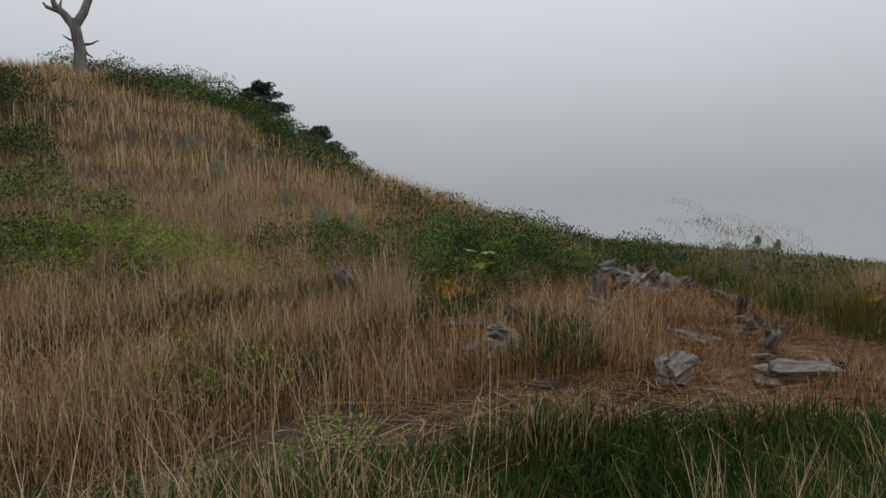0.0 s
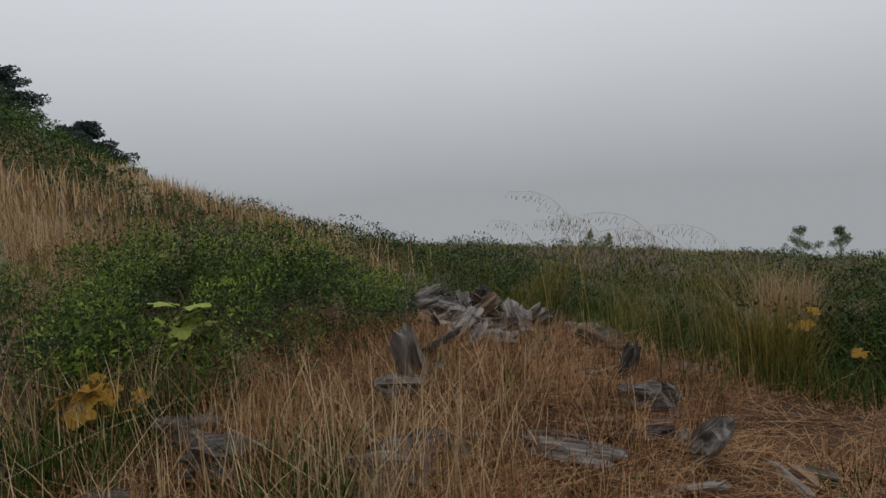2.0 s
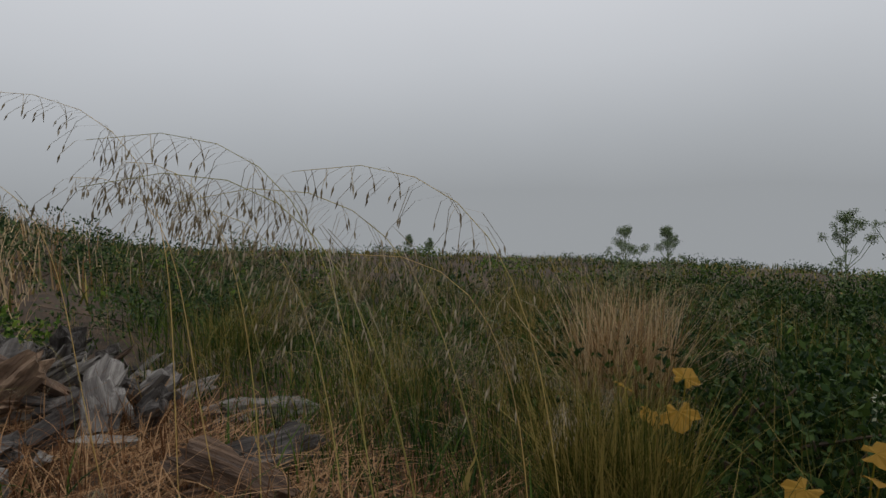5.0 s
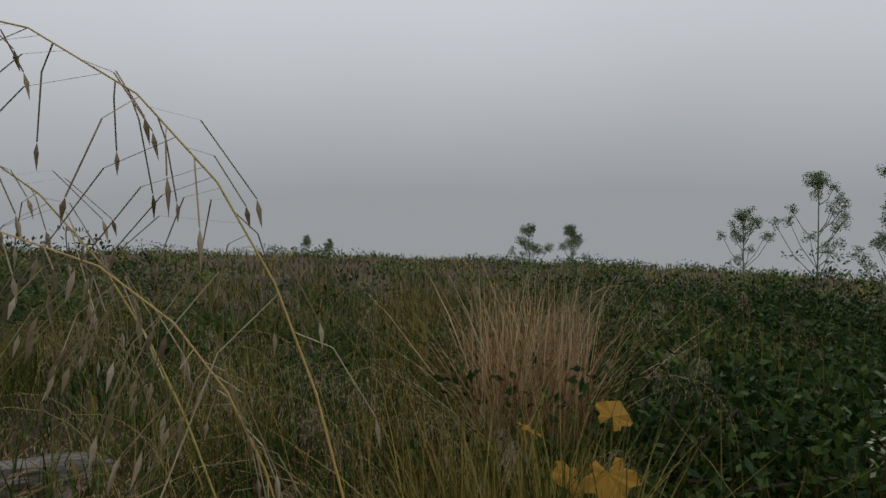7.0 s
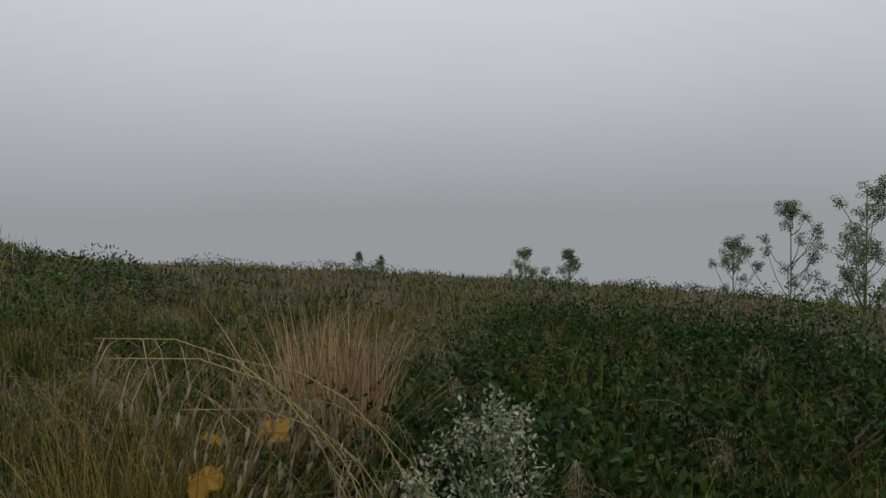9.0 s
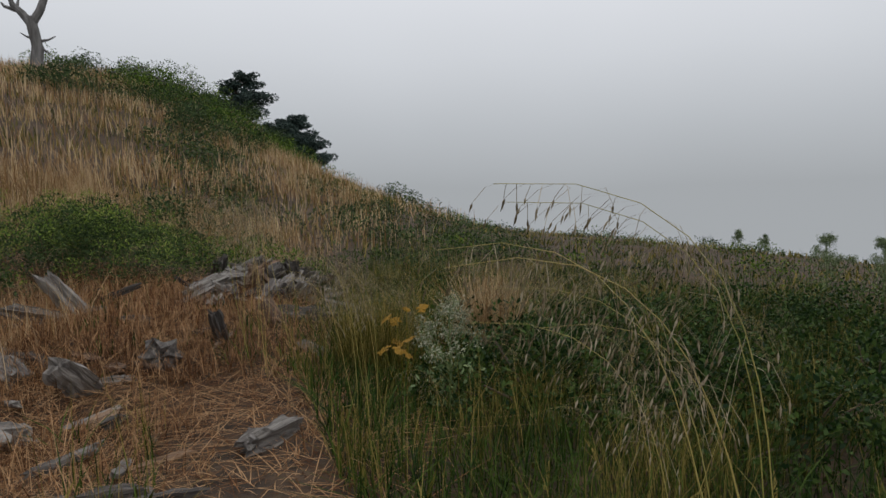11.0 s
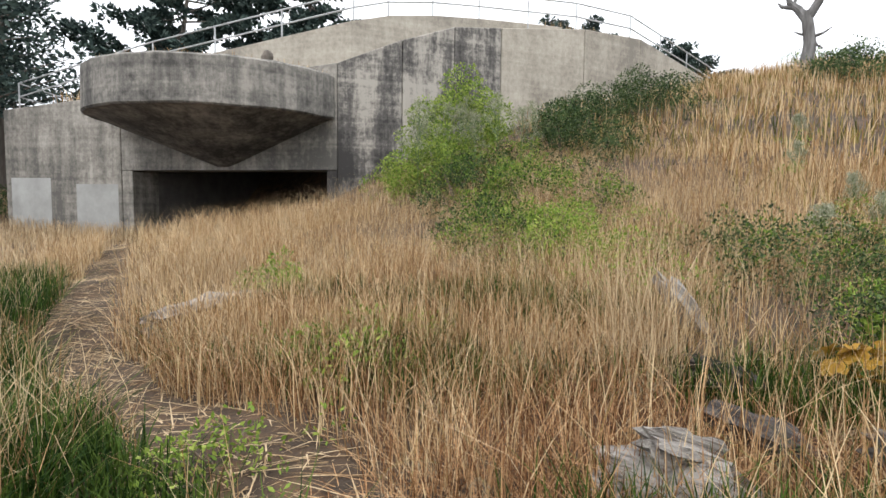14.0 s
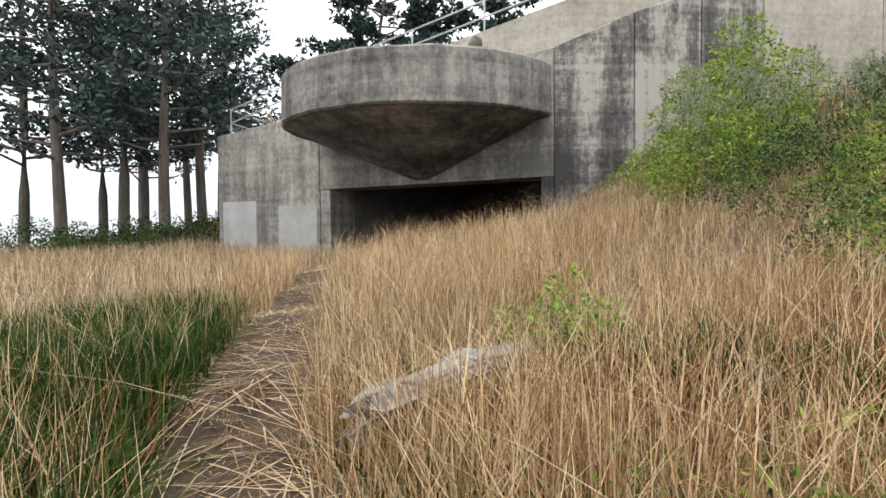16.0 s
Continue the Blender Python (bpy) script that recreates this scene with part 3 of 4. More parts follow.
    blades("canopy_grass", xx, yy, rng.uniform(0.08, 0.28, k), 0.018, 0.5, GOLD, "dry weeds on top of the canopy", zoff=TOP - 0.02 - G(xx, yy))


def leaf_cloud(name, centres, radii, per, size, mat, parent, squash=0.8, flatness=0.0, tip=0.0):
    """Small pointed leaves over many lumps, denser at their skins."""
    V = []
    for c, r in zip(centres, radii):
        k = max(6, int(per * r * r))
        d = rng.normal(size=(k, 3))
        d /= np.linalg.norm(d, axis=1)[:, None]
        rad = r * rng.uniform(0.55, 1.05, k) ** 0.6
        p = np.asarray(c) + d * rad[:, None] * np.array([1, 1, squash])
        s = size * rng.uniform(0.6, 1.4, k)
        t = d + rng.normal(size=(k, 3)) * 0.7 + np.array([0, 0, tip])
        t[:, 2] *= 1 - flatness
        t /= np.linalg.norm(t, axis=1)[:, None]
        w = np.cross(t, rng.normal(size=(k, 3)))
        w /= np.linalg.norm(w, axis=1)[:, None]
        q = np.stack([p, p + t * s[:, None] * 0.5 + w * s[:, None] * 0.24, p + t * s[:, None], p + t * s[:, None] * 0.5 - w * s[:, None] * 0.24], 1)
        V.append(q)
    V = np.concatenate(V).reshape(-1, 3)
    return quick(name, V, np.arange(len(V)).reshape(-1, 4), mat, parent)


def bush(x, y, rx, ry, h, mat, label, size=0.05, per=900, lumps=26, name="bush", stems=7, group="", tips=None, lump=0.32):
    """Lumps of leaves on twigs, with gaps between; tips: fresh leaves on the tops of the lumps."""
    z = g(x, y)
    root = tagged(new(name), label, "bush", group)
    root.location = (x, y, z)
    cs, rs = [], []
    for k in range(lumps):
        a, r = rng.uniform(0, 2 * np.pi), math.sqrt(rng.uniform(0, 1))
        wob = 1 + 0.22 * math.sin(3 * a + x) + 0.12 * math.sin(7 * a + y)
        px, py = rx * r * wob * math.cos(a), ry * r * wob * math.sin(a)
        top = h * (1 - 0.6 * r * r) * rng.uniform(0.5, 1.05)
        rr = lump * min(rx, ry, h * 1.4) * rng.uniform(0.6, 1.3)
        cs.append((px, py, g(x + px, y + py) - z + max(top - rr * 0.6, rr * 0.35)))
        rs.append(rr)
    leaf_cloud("foliage", cs, rs, per, size, mat, root)
    if tips:
        up = [(c[0], c[1], c[2] + 0.55 * r) for c, r in zip(cs, rs)]
        leaf_cloud("fresh_leaves", up, [0.62 * r for r in rs], per * 0.8, size * 0.9, tips, root, tip=0.8)
    bm = bmesh.new()
    for k in range(stems):
        c = cs[k % len(cs)]
        tube(bm, [(c[0] * 0.2, c[1] * 0.2, -0.1), (c[0] * 0.6, c[1] * 0.6, c[2] * 0.55), (c[0], c[1], c[2] + 0.03)], 0.018, 5, 0.006)
    part("twig_frame", bm, TWIG, root)
    return root


def oat_plant(h, arch, count, seed):
    """One wild oat: arching stem, fine drooping branchlets with husks."""
    r = random.Random(seed)
    root = new("wild_oat")
    pts = []
    for k in range(15):
        t = k / 14
        pts.append(Vector((h * (0.22 * arch * t + (0.5 * arch + 0.12) * t ** 5), 0.02 * math.sin(5 * t + seed), h * (t - (0.10 + 0.28 * arch) * t ** 6))))
    bm = bmesh.new()
    tube(bm, pts, 0.0015, 5, 0.0005)
    part("stem", bm, STEM, root)
    bm = bmesh.new()
    for k in range(count):
        t = 0.60 + 0.4 * (k + 0.5) / count
        i = min(int(t * 14), 13)
        p = pts[i].lerp(pts[i + 1], t * 14 - i)
        a = r.uniform(0, 6.28)
        reach = (0.02 + 0.10 * (1.05 - t)) * r.uniform(0.5, 1.6) * h
        end = p + Vector((math.cos(a) * reach + 0.02, math.sin(a) * reach, -reach * r.uniform(0.2, 0.9) - 0.01))
        mid = p.lerp(end, 0.5) + Vector((0, 0, 0.25 * reach))
        for q0, q1 in ((p, mid), (mid, end)):
            w = Vector((0.0004, 0.0004, 0))
            bm.faces.new([bm.verts.new(c) for c in (q0 - w, q0 + w, q1 + w, q1 - w)])
        ln = r.uniform(0.016, 0.027)
        d = Vector((math.cos(a) * 0.25 + 0.15, math.sin(a) * 0.25, -1)).normalized()
        s = d.cross(Vector((math.sin(a), math.cos(a), 0.2))).normalized()
        s2 = d.cross(s)
        top, tip = bm.verts.new(end), bm.verts.new(end + d * ln)
        ring = [bm.verts.new(end + d * ln * 0.35 + (s * math.cos(b) + s2 * math.sin(b)) * 0.0022) for b in (0, 2.1, 4.2)]
        for j in range(3):
            bm.faces.new((top, ring[j], ring[(j + 1) % 3]))
            bm.faces.new((tip, ring[(j + 1) % 3], ring[j]))
    part("panicle", bm, HUSK, root)["kind"] = "stuff"
    return root


def add_oats():
    kinds = []
    for k in range(8):
        o = oat_plant(rng.uniform(0.95, 1.25), (0.25, 0.4, 0.55, 0.7, 0.3, 0.6, 0.45, 0.8)[k], 44 + 5 * k, k)
        tagged(o, "wild oat stalk with drooping pale husks", "grass stalk", "wild oats")
        kinds.append(o)

    def place(i, x, y, yaw, s):
        m = pose(x, y, g(x, y) - 0.02, rng.uniform(-6, 6), rng.uniform(-6, 6), yaw) @ Matrix.Scale(s, 4)
        c = copy_thing(kinds[i % 8], m)
        c.scale = (s, s, s)

    # tall stalks where the walk turns
    for i, (x, y, yaw, sc) in enumerate([(7.72, 4.3, 172, 2.05), (7.8, 4.35, 176, 2.1), (7.68, 4.3, 170, 1.95), (7.62, 4.4, 174, 1.85), (7.74, 4.45, 168, 2.0), (7.5, 4.5, 172, 1.7), (7.9, 4.8, 175, 1.6)]):
        place((1, 6, 1, 6, 1, 6, 1)[i], x, y, yaw, sc)
    # stalks seen against the fog, arching to the north-west
    for i, (x, y, sc) in enumerate([(4.4, 7.45, 1.5), (4.3, 7.5, 1.5), (4.1, 7.65, 1.65), (4.0, 7.8, 1.6), (3.95, 8.05, 1.6), (4.45, 7.85, 1.65), (3.8, 8.6, 1.7), (3.7, 8.85, 1.65), (3.55, 8.8, 1.6), (4.0, 9.0, 1.7), (3.3, 9.0, 1.6)]):
        place((1, 4, 6, 1, 4, 6, 4, 0, 1, 4, 0)[i], x + 0.2, y - 0.1, 147 + rng.uniform(-15, 15), 1.08 * sc)
    for k in range(6):
        place((0, 4)[k % 2], 5.65 + rng.uniform(-0.1, 0.25), 6.45 + rng.uniform(-0.15, 0.1), rng.uniform(140, 175), rng.uniform(1.35, 1.65))
    # heads in the big tussock and beside the narrow track
    for k in range(22):
        place(k % 8, 6.5 + rng.uniform(-0.35, 0.45), 8.8 + rng.uniform(-0.35, 0.35), rng.uniform(-60, 60), rng.uniform(0.85, 1.2))
    for k in range(26):
        place(k % 8, rng.uniform(4.6, 5.9), rng.uniform(8.3, 9.8), rng.uniform(120, 220), rng.uniform(0.7, 1.0))
    for i in range(130):
        x, y = rng.uniform(4.6, 9.8), rng.uniform(5.5, 12.5)
        if dist_line(np.array(x), np.array(y), WALKED) < 1.0 or rng.uniform() > 0.25 + 0.75 * clumpy(x, y, 1.2, 5):
            continue
        place(int(rng.integers(8)), x, y, rng.uniform(120, 250), rng.uniform(0.6, 1.05))
    for i in range(170):
        x, y = rng.uniform(-7, 5), rng.uniform(3.5, 11)
        if dist_line(np.array(x), np.array(y), WALKED) < 1.0:
            continue
        place(int(rng.integers(8)), x, y, rng.uniform(0, 360), rng.uniform(0.55, 0.85))
    for i in range(110):
        x, y = rng.uniform(-11, 0), rng.uniform(0.2, 6.5)
        if dist_line(np.array(x), np.array(y), WALKED) < 1.0:
            continue
        place(int(rng.integers(8)), x, y, rng.uniform(0, 360), rng.uniform(0.55, 0.85))
    for o in kinds:
        o.location = (rng.uniform(5, 8), rng.uniform(9, 12), 0)
        o.location.z = g(o.location.x, o.location.y) - 0.02


def log(x, y, length, r, yaw, tilt=0, mat=None, name="log", label="", lift=0.0, seed=0, sides=10):
    """A split weathered piece of trunk with ragged ends and deep grain."""
    rr = random.Random(seed * 31 + 5)
    bm = bmesh.new()
    sides += 4
    prof = [rr.uniform(0.5, 1.2) for _ in range(sides)]
    steps = 9
    rings = []
    for i in range(steps):
        t = i / (steps - 1)
        ring = []
        for k in range(sides):
            a = 2 * math.pi * k / sides
            e = 1 - 0.25 * abs(2 * t - 1) ** 6
            q = r * prof[k] * e * (1 + 0.42 * noise.noise(Vector((t * 3.1 + seed, k * 1.7, seed))) + 0.18 * noise.noise(Vector((t * 9 + seed, k * 3.7, seed))))
            end = (0.34 * length * noise.noise(Vector((k * 2.3, seed * 3.1, t)))) if i in (0, steps - 1) else 0
            bend = 0.10 * length * math.sin(t * 3 + seed) * 0.4
            ring.append(bm.verts.new(((t - 0.5) * length + end, q * math.cos(a) + bend, q * math.sin(a) * 0.8)))
        rings.append(ring)
    for r0, r1 in zip(rings, rings[1:]):
        for k in range(sides):
            bm.faces.new((r0[k], r0[(k + 1) % sides], r1[(k + 1) % sides], r1[k]))
    for ring, s in ((rings[0], -1), (rings[-1], 1)):
        c = sum((v.co for v in ring), Vector()) / sides
        hub = bm.verts.new(c - Vector((s * 0.04 * length, 0, 0)))
        for k in range(sides):
            bm.faces.new((hub, ring[k], ring[(k + 1) % sides]))
    bmesh.ops.recalc_face_normals(bm, faces=bm.faces)
    ob = part(name, bm, mat or DEADWOOD)
    low = abs(math.sin(radians(tilt))) * length / 2
    ob.matrix_world = pose(x, y, g(x, y) + r * 0.28 + low * 0.7 + lift, rr.uniform(-30, 30), tilt, yaw)
    return tagged(ob, label or "weathered grey split log lying in dry straw", "log")


def add_logs():
    log(1.75, 5.38, 0.66, 0.15, 50, 0, seed=1, label="squared grey weathered log in reddish straw")
    log(3.2, 5.72, 0.75, 0.16, 12, 4, seed=2, label="large grey weathered log with split end")
    log(2.62, 5.4, 0.42, 0.13, 55, 8, ROTWOOD, seed=3, label="short tan broken log with fresh end")
    log(0.0, 5.82, 0.62, 0.21, 35, 0, seed=4, name="stump", label="gnarled grey stump with a dark knot hole")
    log(0.02, 5.88, 0.36, 0.12, 70, 18, seed=44, lift=0.2, name="knot", label="curled knot of weathered root wood")
    log(1.5, 6.95, 0.55, 0.14, 20, 10, seed=5)
    log(1.75, 7.1, 0.85, 0.06, 0, 6, seed=6)
    log(1.8, 8.15, 0.6, 0.14, 60, 58, seed=7, name="stump", label="upright pale weathered stump against the shrub")
    log(1.65, 7.9, 0.6, 0.12, 40, 18, seed=8)
    log(2.05, 8.6, 0.7, 0.05, 10, -20, seed=9, name="branch", label="dark splintered branch leaning on a stump")
    log(3.35, 6.5, 0.42, 0.15, 80, 48, seed=10, label="split grey slab standing in reddish straw")
    log(3.75, 7.95, 0.45, 0.08, 85, 62, seed=11, name="stump", label="short upright weathered post stub")
    log(4.2, 9.0, 0.55, 0.12, 25, 8, seed=12)
    log(3.95, 8.75, 0.5, 0.10, -40, 20, ROTWOOD, seed=13)
    log(4.4, 9.9, 0.55, 0.13, 0, 8, seed=14)
    log(4.3, 9.35, 0.7, 0.05, 55, 10, seed=15, name="branch", label="splintered grey branch on a small heap")
    log(-1.85, 7.6, 0.6, 0.13, 75, 50, seed=16, name="stump", label="leaning grey stump half hidden in grass")
    log(-0.95, 7.1, 0.5, 0.14, 20, 5, seed=17)
    log(-0.3, 6.65, 0.6, 0.16, 10, 4, seed=18, label="low grey log at the foot of the shrub")
    log(0.15, 7.5, 0.45, 0.13, 60, 15, seed=21)
    log(0.95, 6.15, 0.5, 0.13, 30, 6, seed=24)
    log(1.25, 6.6, 0.5, 0.12, -25, 0, seed=25)
    log(0.4, 6.95, 0.45, 0.15, 45, 20, seed=26)
    log(2.5, 6.75, 0.55, 0.12, -30, 5, seed=27)
    log(-4.55, 3.7, 1.5, 0.2, 138, 0, seed=19, lift=0.16, label="long squared weathered timber beside the trail")
    log(4.6, 5.2, 0.5, 0.12, 30, 0, seed=20)
    log(5.2, 6.1, 0.45, 0.1, 70, 0, seed=22)
    log(3.5, 7.35, 0.45, 0.19, 120, 10, seed=23, label="round-ended grey log chunk")
    rr = random.Random(4)
    for k in range(120):
        a, q = rr.uniform(0, 6.28), math.sqrt(rr.uniform(0, 1))
        x, y = 3.0 + 1.0 * q * math.cos(a), 10.6 + 1.55 * q * math.sin(a)
        big = rr.random() < 0.45
        log(x, y, rr.uniform(0.22, 0.5), rr.uniform(0.07, 0.13) if big else rr.uniform(0.02, 0.045), rr.uniform(0, 180), rr.uniform(-30, 50),
            ROTWOOD if rr.random() < 0.12 else DEADWOOD, name="log" if big else "branch", seed=100 + k, lift=0.30 * (1 - q) * rr.random(), sides=8 if big else 6,
            label="weathered grey chunk of wood in a heap" if big else "splintered grey branch in a wood heap")
    for k in range(52):
        x, y = rr.uniform(0.0, 5.2), rr.uniform(5.0, 9.6)
        log(x, y, rr.uniform(0.15, 0.45), rr.uniform(0.025, 0.07), rr.uniform(0, 180), rr.uniform(-10, 14), ROTWOOD if rr.random() < 0.3 else DEADWOOD, name="wood_chunk", seed=300 + k, sides=6, label="small weathered piece of wood in straw")


def umbel_plant(x, y, h, seed, mat=UMBEL, head=None, label="tall green umbel plant with branching seed heads"):
    r = random.Random(seed)
    root = tagged(new("umbel_plant"), label, "wildflower", "umbel plants")
    root.location = (x, y, g(x, y) - 0.03)
    bm = bmesh.new()
    tube(bm, [(0, 0, 0), (0.02, 0.01, h * 0.5), (0.0, 0.03, h * 0.95)], 0.012, 6, 0.005)
    ends = [(Vector((0, 0.03, h * 0.95)), 0.13)]
    for k in range(20):
        t = r.uniform(0.3, 0.95)
        a = k * 2.4 + r.uniform(-0.4, 0.4)
        ln = h * (1.05 - t) * r.uniform(0.22, 0.5)
        p = Vector((0.01, 0.01, h * t))
        e = p + Vector((math.cos(a) * ln * 0.75, math.sin(a) * ln * 0.75, ln))
        tube(bm, [p, p.lerp(e, 0.5) + Vector((math.cos(a) * 0.05 * ln, math.sin(a) * 0.05 * ln, -0.03)), e], 0.006, 5, 0.003)
        ends.append((e, r.uniform(0.05, 0.09)))
    heads = []
    for e, w in ends:
        for j in range(12):
            a, q = r.uniform(0, 6.28), math.sqrt(r.uniform(0, 1)) * w
            tip = e + Vector((math.cos(a) * q, math.sin(a) * q, r.uniform(-0.06, 0.07) - 1.5 * q * q))
            tube(bm, [e, tip], 0.0018, 3)
            heads.append(tip)
    part("stem", bm, UMBEL, root)
    leaf_cloud("inflorescence", heads, [0.028] * len(heads), 11000 if head else 26000, 0.02, head or mat, root, squash=0.9)
    lows = [Vector((r.uniform(-0.25, 0.25), r.uniform(-0.25, 0.25), h * r.uniform(0.1, 0.55))) for _ in range(14)]
    leaf_cloud("leaves", lows, [0.1] * len(lows), 1500, 0.055, mat, root, squash=0.5)
    return root


def big_leaf_plant(x, y, seed, mat, label, count=9, size=0.16, h=0.35):
    """A few broad lobed leaves on stalks."""
    r = random.Random(seed)
    root = tagged(new("broadleaf_plant"), label, "plant", "broadleaf plants")
    root.location = (x, y, g(x, y))
    for k in range(count):
        a = r.uniform(0, 6.28)
        q = r.uniform(0.05, 0.25)
        c = Vector((math.cos(a) * q, math.sin(a) * q, h * r.uniform(0.6, 1.1)))
        s = size * r.uniform(0.6, 1.2)
        bm = bmesh.new()
        tube(bm, [(c.x * 0.2, c.y * 0.2, 0), (c.x * 0.8, c.y * 0.8, c.z * 0.6), c], 0.003, 4)
        m = pose(*c, r.uniform(-35, 35), r.uniform(-35, 35), math.degrees(a))
        hub = bm.verts.new(m @ Vector((0, 0, 0)))
        rim = []
        for j in range(15):
            b = math.pi * (-0.85 + 1.7 * j / 14)
            rad = s * (0.62 + 0.38 * abs(math.cos(2.5 * b))) * (0.8 + 0.2 * math.cos(b))
            rim.append(bm.verts.new(m @ Vector((rad * math.cos(b), rad * math.sin(b), -0.25 * rad * rad / s + 0.01 * (j % 2)))))
        for j in range(14):
            bm.faces.new((hub, rim[j], rim[j + 1]))
        part("leaf", bm, mat, root)
    return root


def add_herbs():
    bush(0.1, 9.85, 2.0, 1.6, 1.1, DARKSCRUB, "low spreading green shrub beside weathered logs", 0.035, 3600, 130, tips=LIME, lump=0.2)
    bush(-0.3, 8.5, 0.7, 0.55, 0.6, SCRUB, "bright green leafy edge of the shrub", 0.05, 2400, 26, tips=LIME)
    bush(-2.6, 9.6, 1.6, 1.3, 0.8, DARKSCRUB, "dark green shrub in dry grass on the slope", 0.04, 2400, 60, tips=SCRUB, lump=0.22)
    bush(1.9, 11.8, 1.3, 1.1, 0.6, SCRUB, "low green shrub behind the log heap", 0.05, 2200, 34)
    bush(1.6, 12.2, 2.0, 1.0, 0.6, DARKSCRUB, "low grey-green coastal scrub near the logs", 0.05, 1600, 36)
    bush(4.9, 12.8, 1.8, 1.0, 0.65, DARKSCRUB, "low grey-green coastal scrub near the logs", 0.05, 1600, 36)
    bush(-1.4, 12.0, 1.2, 0.9, 0.6, SCRUB, "green shrub on the lower slope", 0.05, 2000, 26)
    bush(-2.6, 4.9, 0.9, 0.8, 0.5, LIME, "low bright green herb clump", 0.045, 2000, 26)
    bush(-1.3, 3.9, 0.45, 0.4, 0.3, LIME, "small bright green herb clump", 0.04, 2600, 16)
    bush(-4.6, 8.2, 1.8, 1.3, 0.85, LIME, "low bright green shrub in dry grass", 0.045, 1700, 40)
    bush(-5.1, 4.5, 0.5, 0.45, 0.75, LIME, "fine green grass clump by a timber", 0.05, 2600, 16)
    # shrubs under the casemate wall
    bush(-11.6, 9.3, 1.1, 1.3, 2.5, LIME, "leafy lime-green shrub in front of concrete", 0.075, 1500, 46)
    bush(-10.6, 8.2, 1.4, 1.1, 1.7, LIME, "pale green flowering shrub in front of concrete", 0.06, 1600, 34)
    for k in range(14):
        umbel_plant(-10.6 + rng.uniform(-1.3, 1.3), 8.9 + rng.uniform(-1.4, 1.6), rng.uniform(1.5, 2.2), 40 + k, LIME, FLOWER, "white-flowered umbel plant among shrubs")
    bush(-12.0, 13.0, 1.2, 1.1, 1.6, DARKSCRUB, "dark rounded shrub in dry grass", 0.06, 1900, 30)
    bush(-12.3, 15.6, 1.6, 1.5, 1.8, DARKSCRUB, "dark green shrub against the tan wall", 0.06, 1500, 40)
    bush(-9.6, 11.2, 1.7, 1.3, 1.4, DARKSCRUB, "dark green shrub in dry grass", 0.06, 1700, 34)
    bush(-7.2, 9.0, 1.9, 1.3, 1.1, SCRUB, "green herb thicket in dry grass", 0.05, 1700, 40, tips=LIME, lump=0.24)
    bush(-5.8, 7.6, 1.2, 0.9, 0.8, DARKSCRUB, "dark green herb thicket in dry grass", 0.045, 2000, 34, tips=SCRUB, lump=0.24)
    bush(-8.6, 8.3, 1.3, 1.0, 1.2, DARKSCRUB, "dark green shrub among golden grass", 0.05, 2000, 34, tips=SCRUB, lump=0.24)
    # hillside scrub up to the snag
    for k, (x, y, rx, ry, h) in enumerate([(-11.5, 29.5, 2.6, 1.6, 1.2), (-9.0, 30.5, 2.4, 1.5, 1.1), (-13.5, 33.0, 2.6, 1.6, 1.2), (-7.0, 29.0, 2.0, 1.4, 0.9), (-9.6, 26.6, 2.6, 1.6, 1.0),
                                           (-16.5, 30.5, 1.6, 1.2, 0.9), (-19.5, 31.5, 1.8, 1.2, 1.0), (-6.2, 25.0, 2.2, 1.4, 0.8), (-11.8, 24.6, 2.2, 1.5, 0.8), (-5.0, 31.0, 1.8, 1.3, 0.8),
                                           (-8.5, 33.5, 2.4, 1.5, 1.3), (-4.4, 20.5, 1.6, 1.2, 0.6), (-11.0, 32.0, 2.6, 1.5, 1.4)]):
        bush(x, y, rx * 1.15, ry * 1.1, h * 1.55, DARKSCRUB if k % 3 else SCRUB, "dark wind-shaped scrub on the hillside", 0.10, 420, 40, group="hillside scrub")
    for x, y, r in ((0.0, 15.0, 1.8), (2.6, 16.0, 1.7), (-2.0, 18.0, 1.7), (3.2, 19.5, 2.0), (0.6, 21.5, 1.9), (5.6, 16.5, 1.8), (-0.6, 13.2, 1.4)):
        bush(x, y, r, r * 0.7, 0.75, DARKSCRUB, "low dark scrub on the lower hillside", 0.07, 700, 34, stems=4, group="hillside scrub")
    bush(0.75, 30.5, 1.7, 1.3, 1.1, DARKSCRUB, "rounded dark shrub on the ridge line", 0.10, 320, 40)
    for k in range(120):
        x, y = rng.uniform(3, 28), rng.uniform(6, 34)
        if math.hypot(x - 4, y - 8) < 5 or x + 0.1 * y < 5:
            continue
        bush(x, y, rng.uniform(0.6, 1.5), rng.uniform(0.5, 1.1), rng.uniform(0.25, 0.55), (DARKSCRUB, SCRUB, BRAMBLE)[k % 3], "low coastal scrub on the misty bluff", 0.08, 420, 18, stems=3, group="bluff scrub")
    for k in range(64):
        x, y = rng.uniform(5.8, 13), rng.uniform(6.9, 11.5)
        if dist_line(np.array(x), np.array(y), WALKED) < 1.45 or abs(y - 9.4 - 1.2 * (x - 6.45)) < 0.9:
            continue
        bush(x, y, rng.uniform(0.8, 1.3), rng.uniform(0.7, 1.2), rng.uniform(0.45, 0.75), BRAMBLE, "dark green bramble thicket", 0.06, 1000, 26, name="bramble", stems=8, group="bramble thicket")
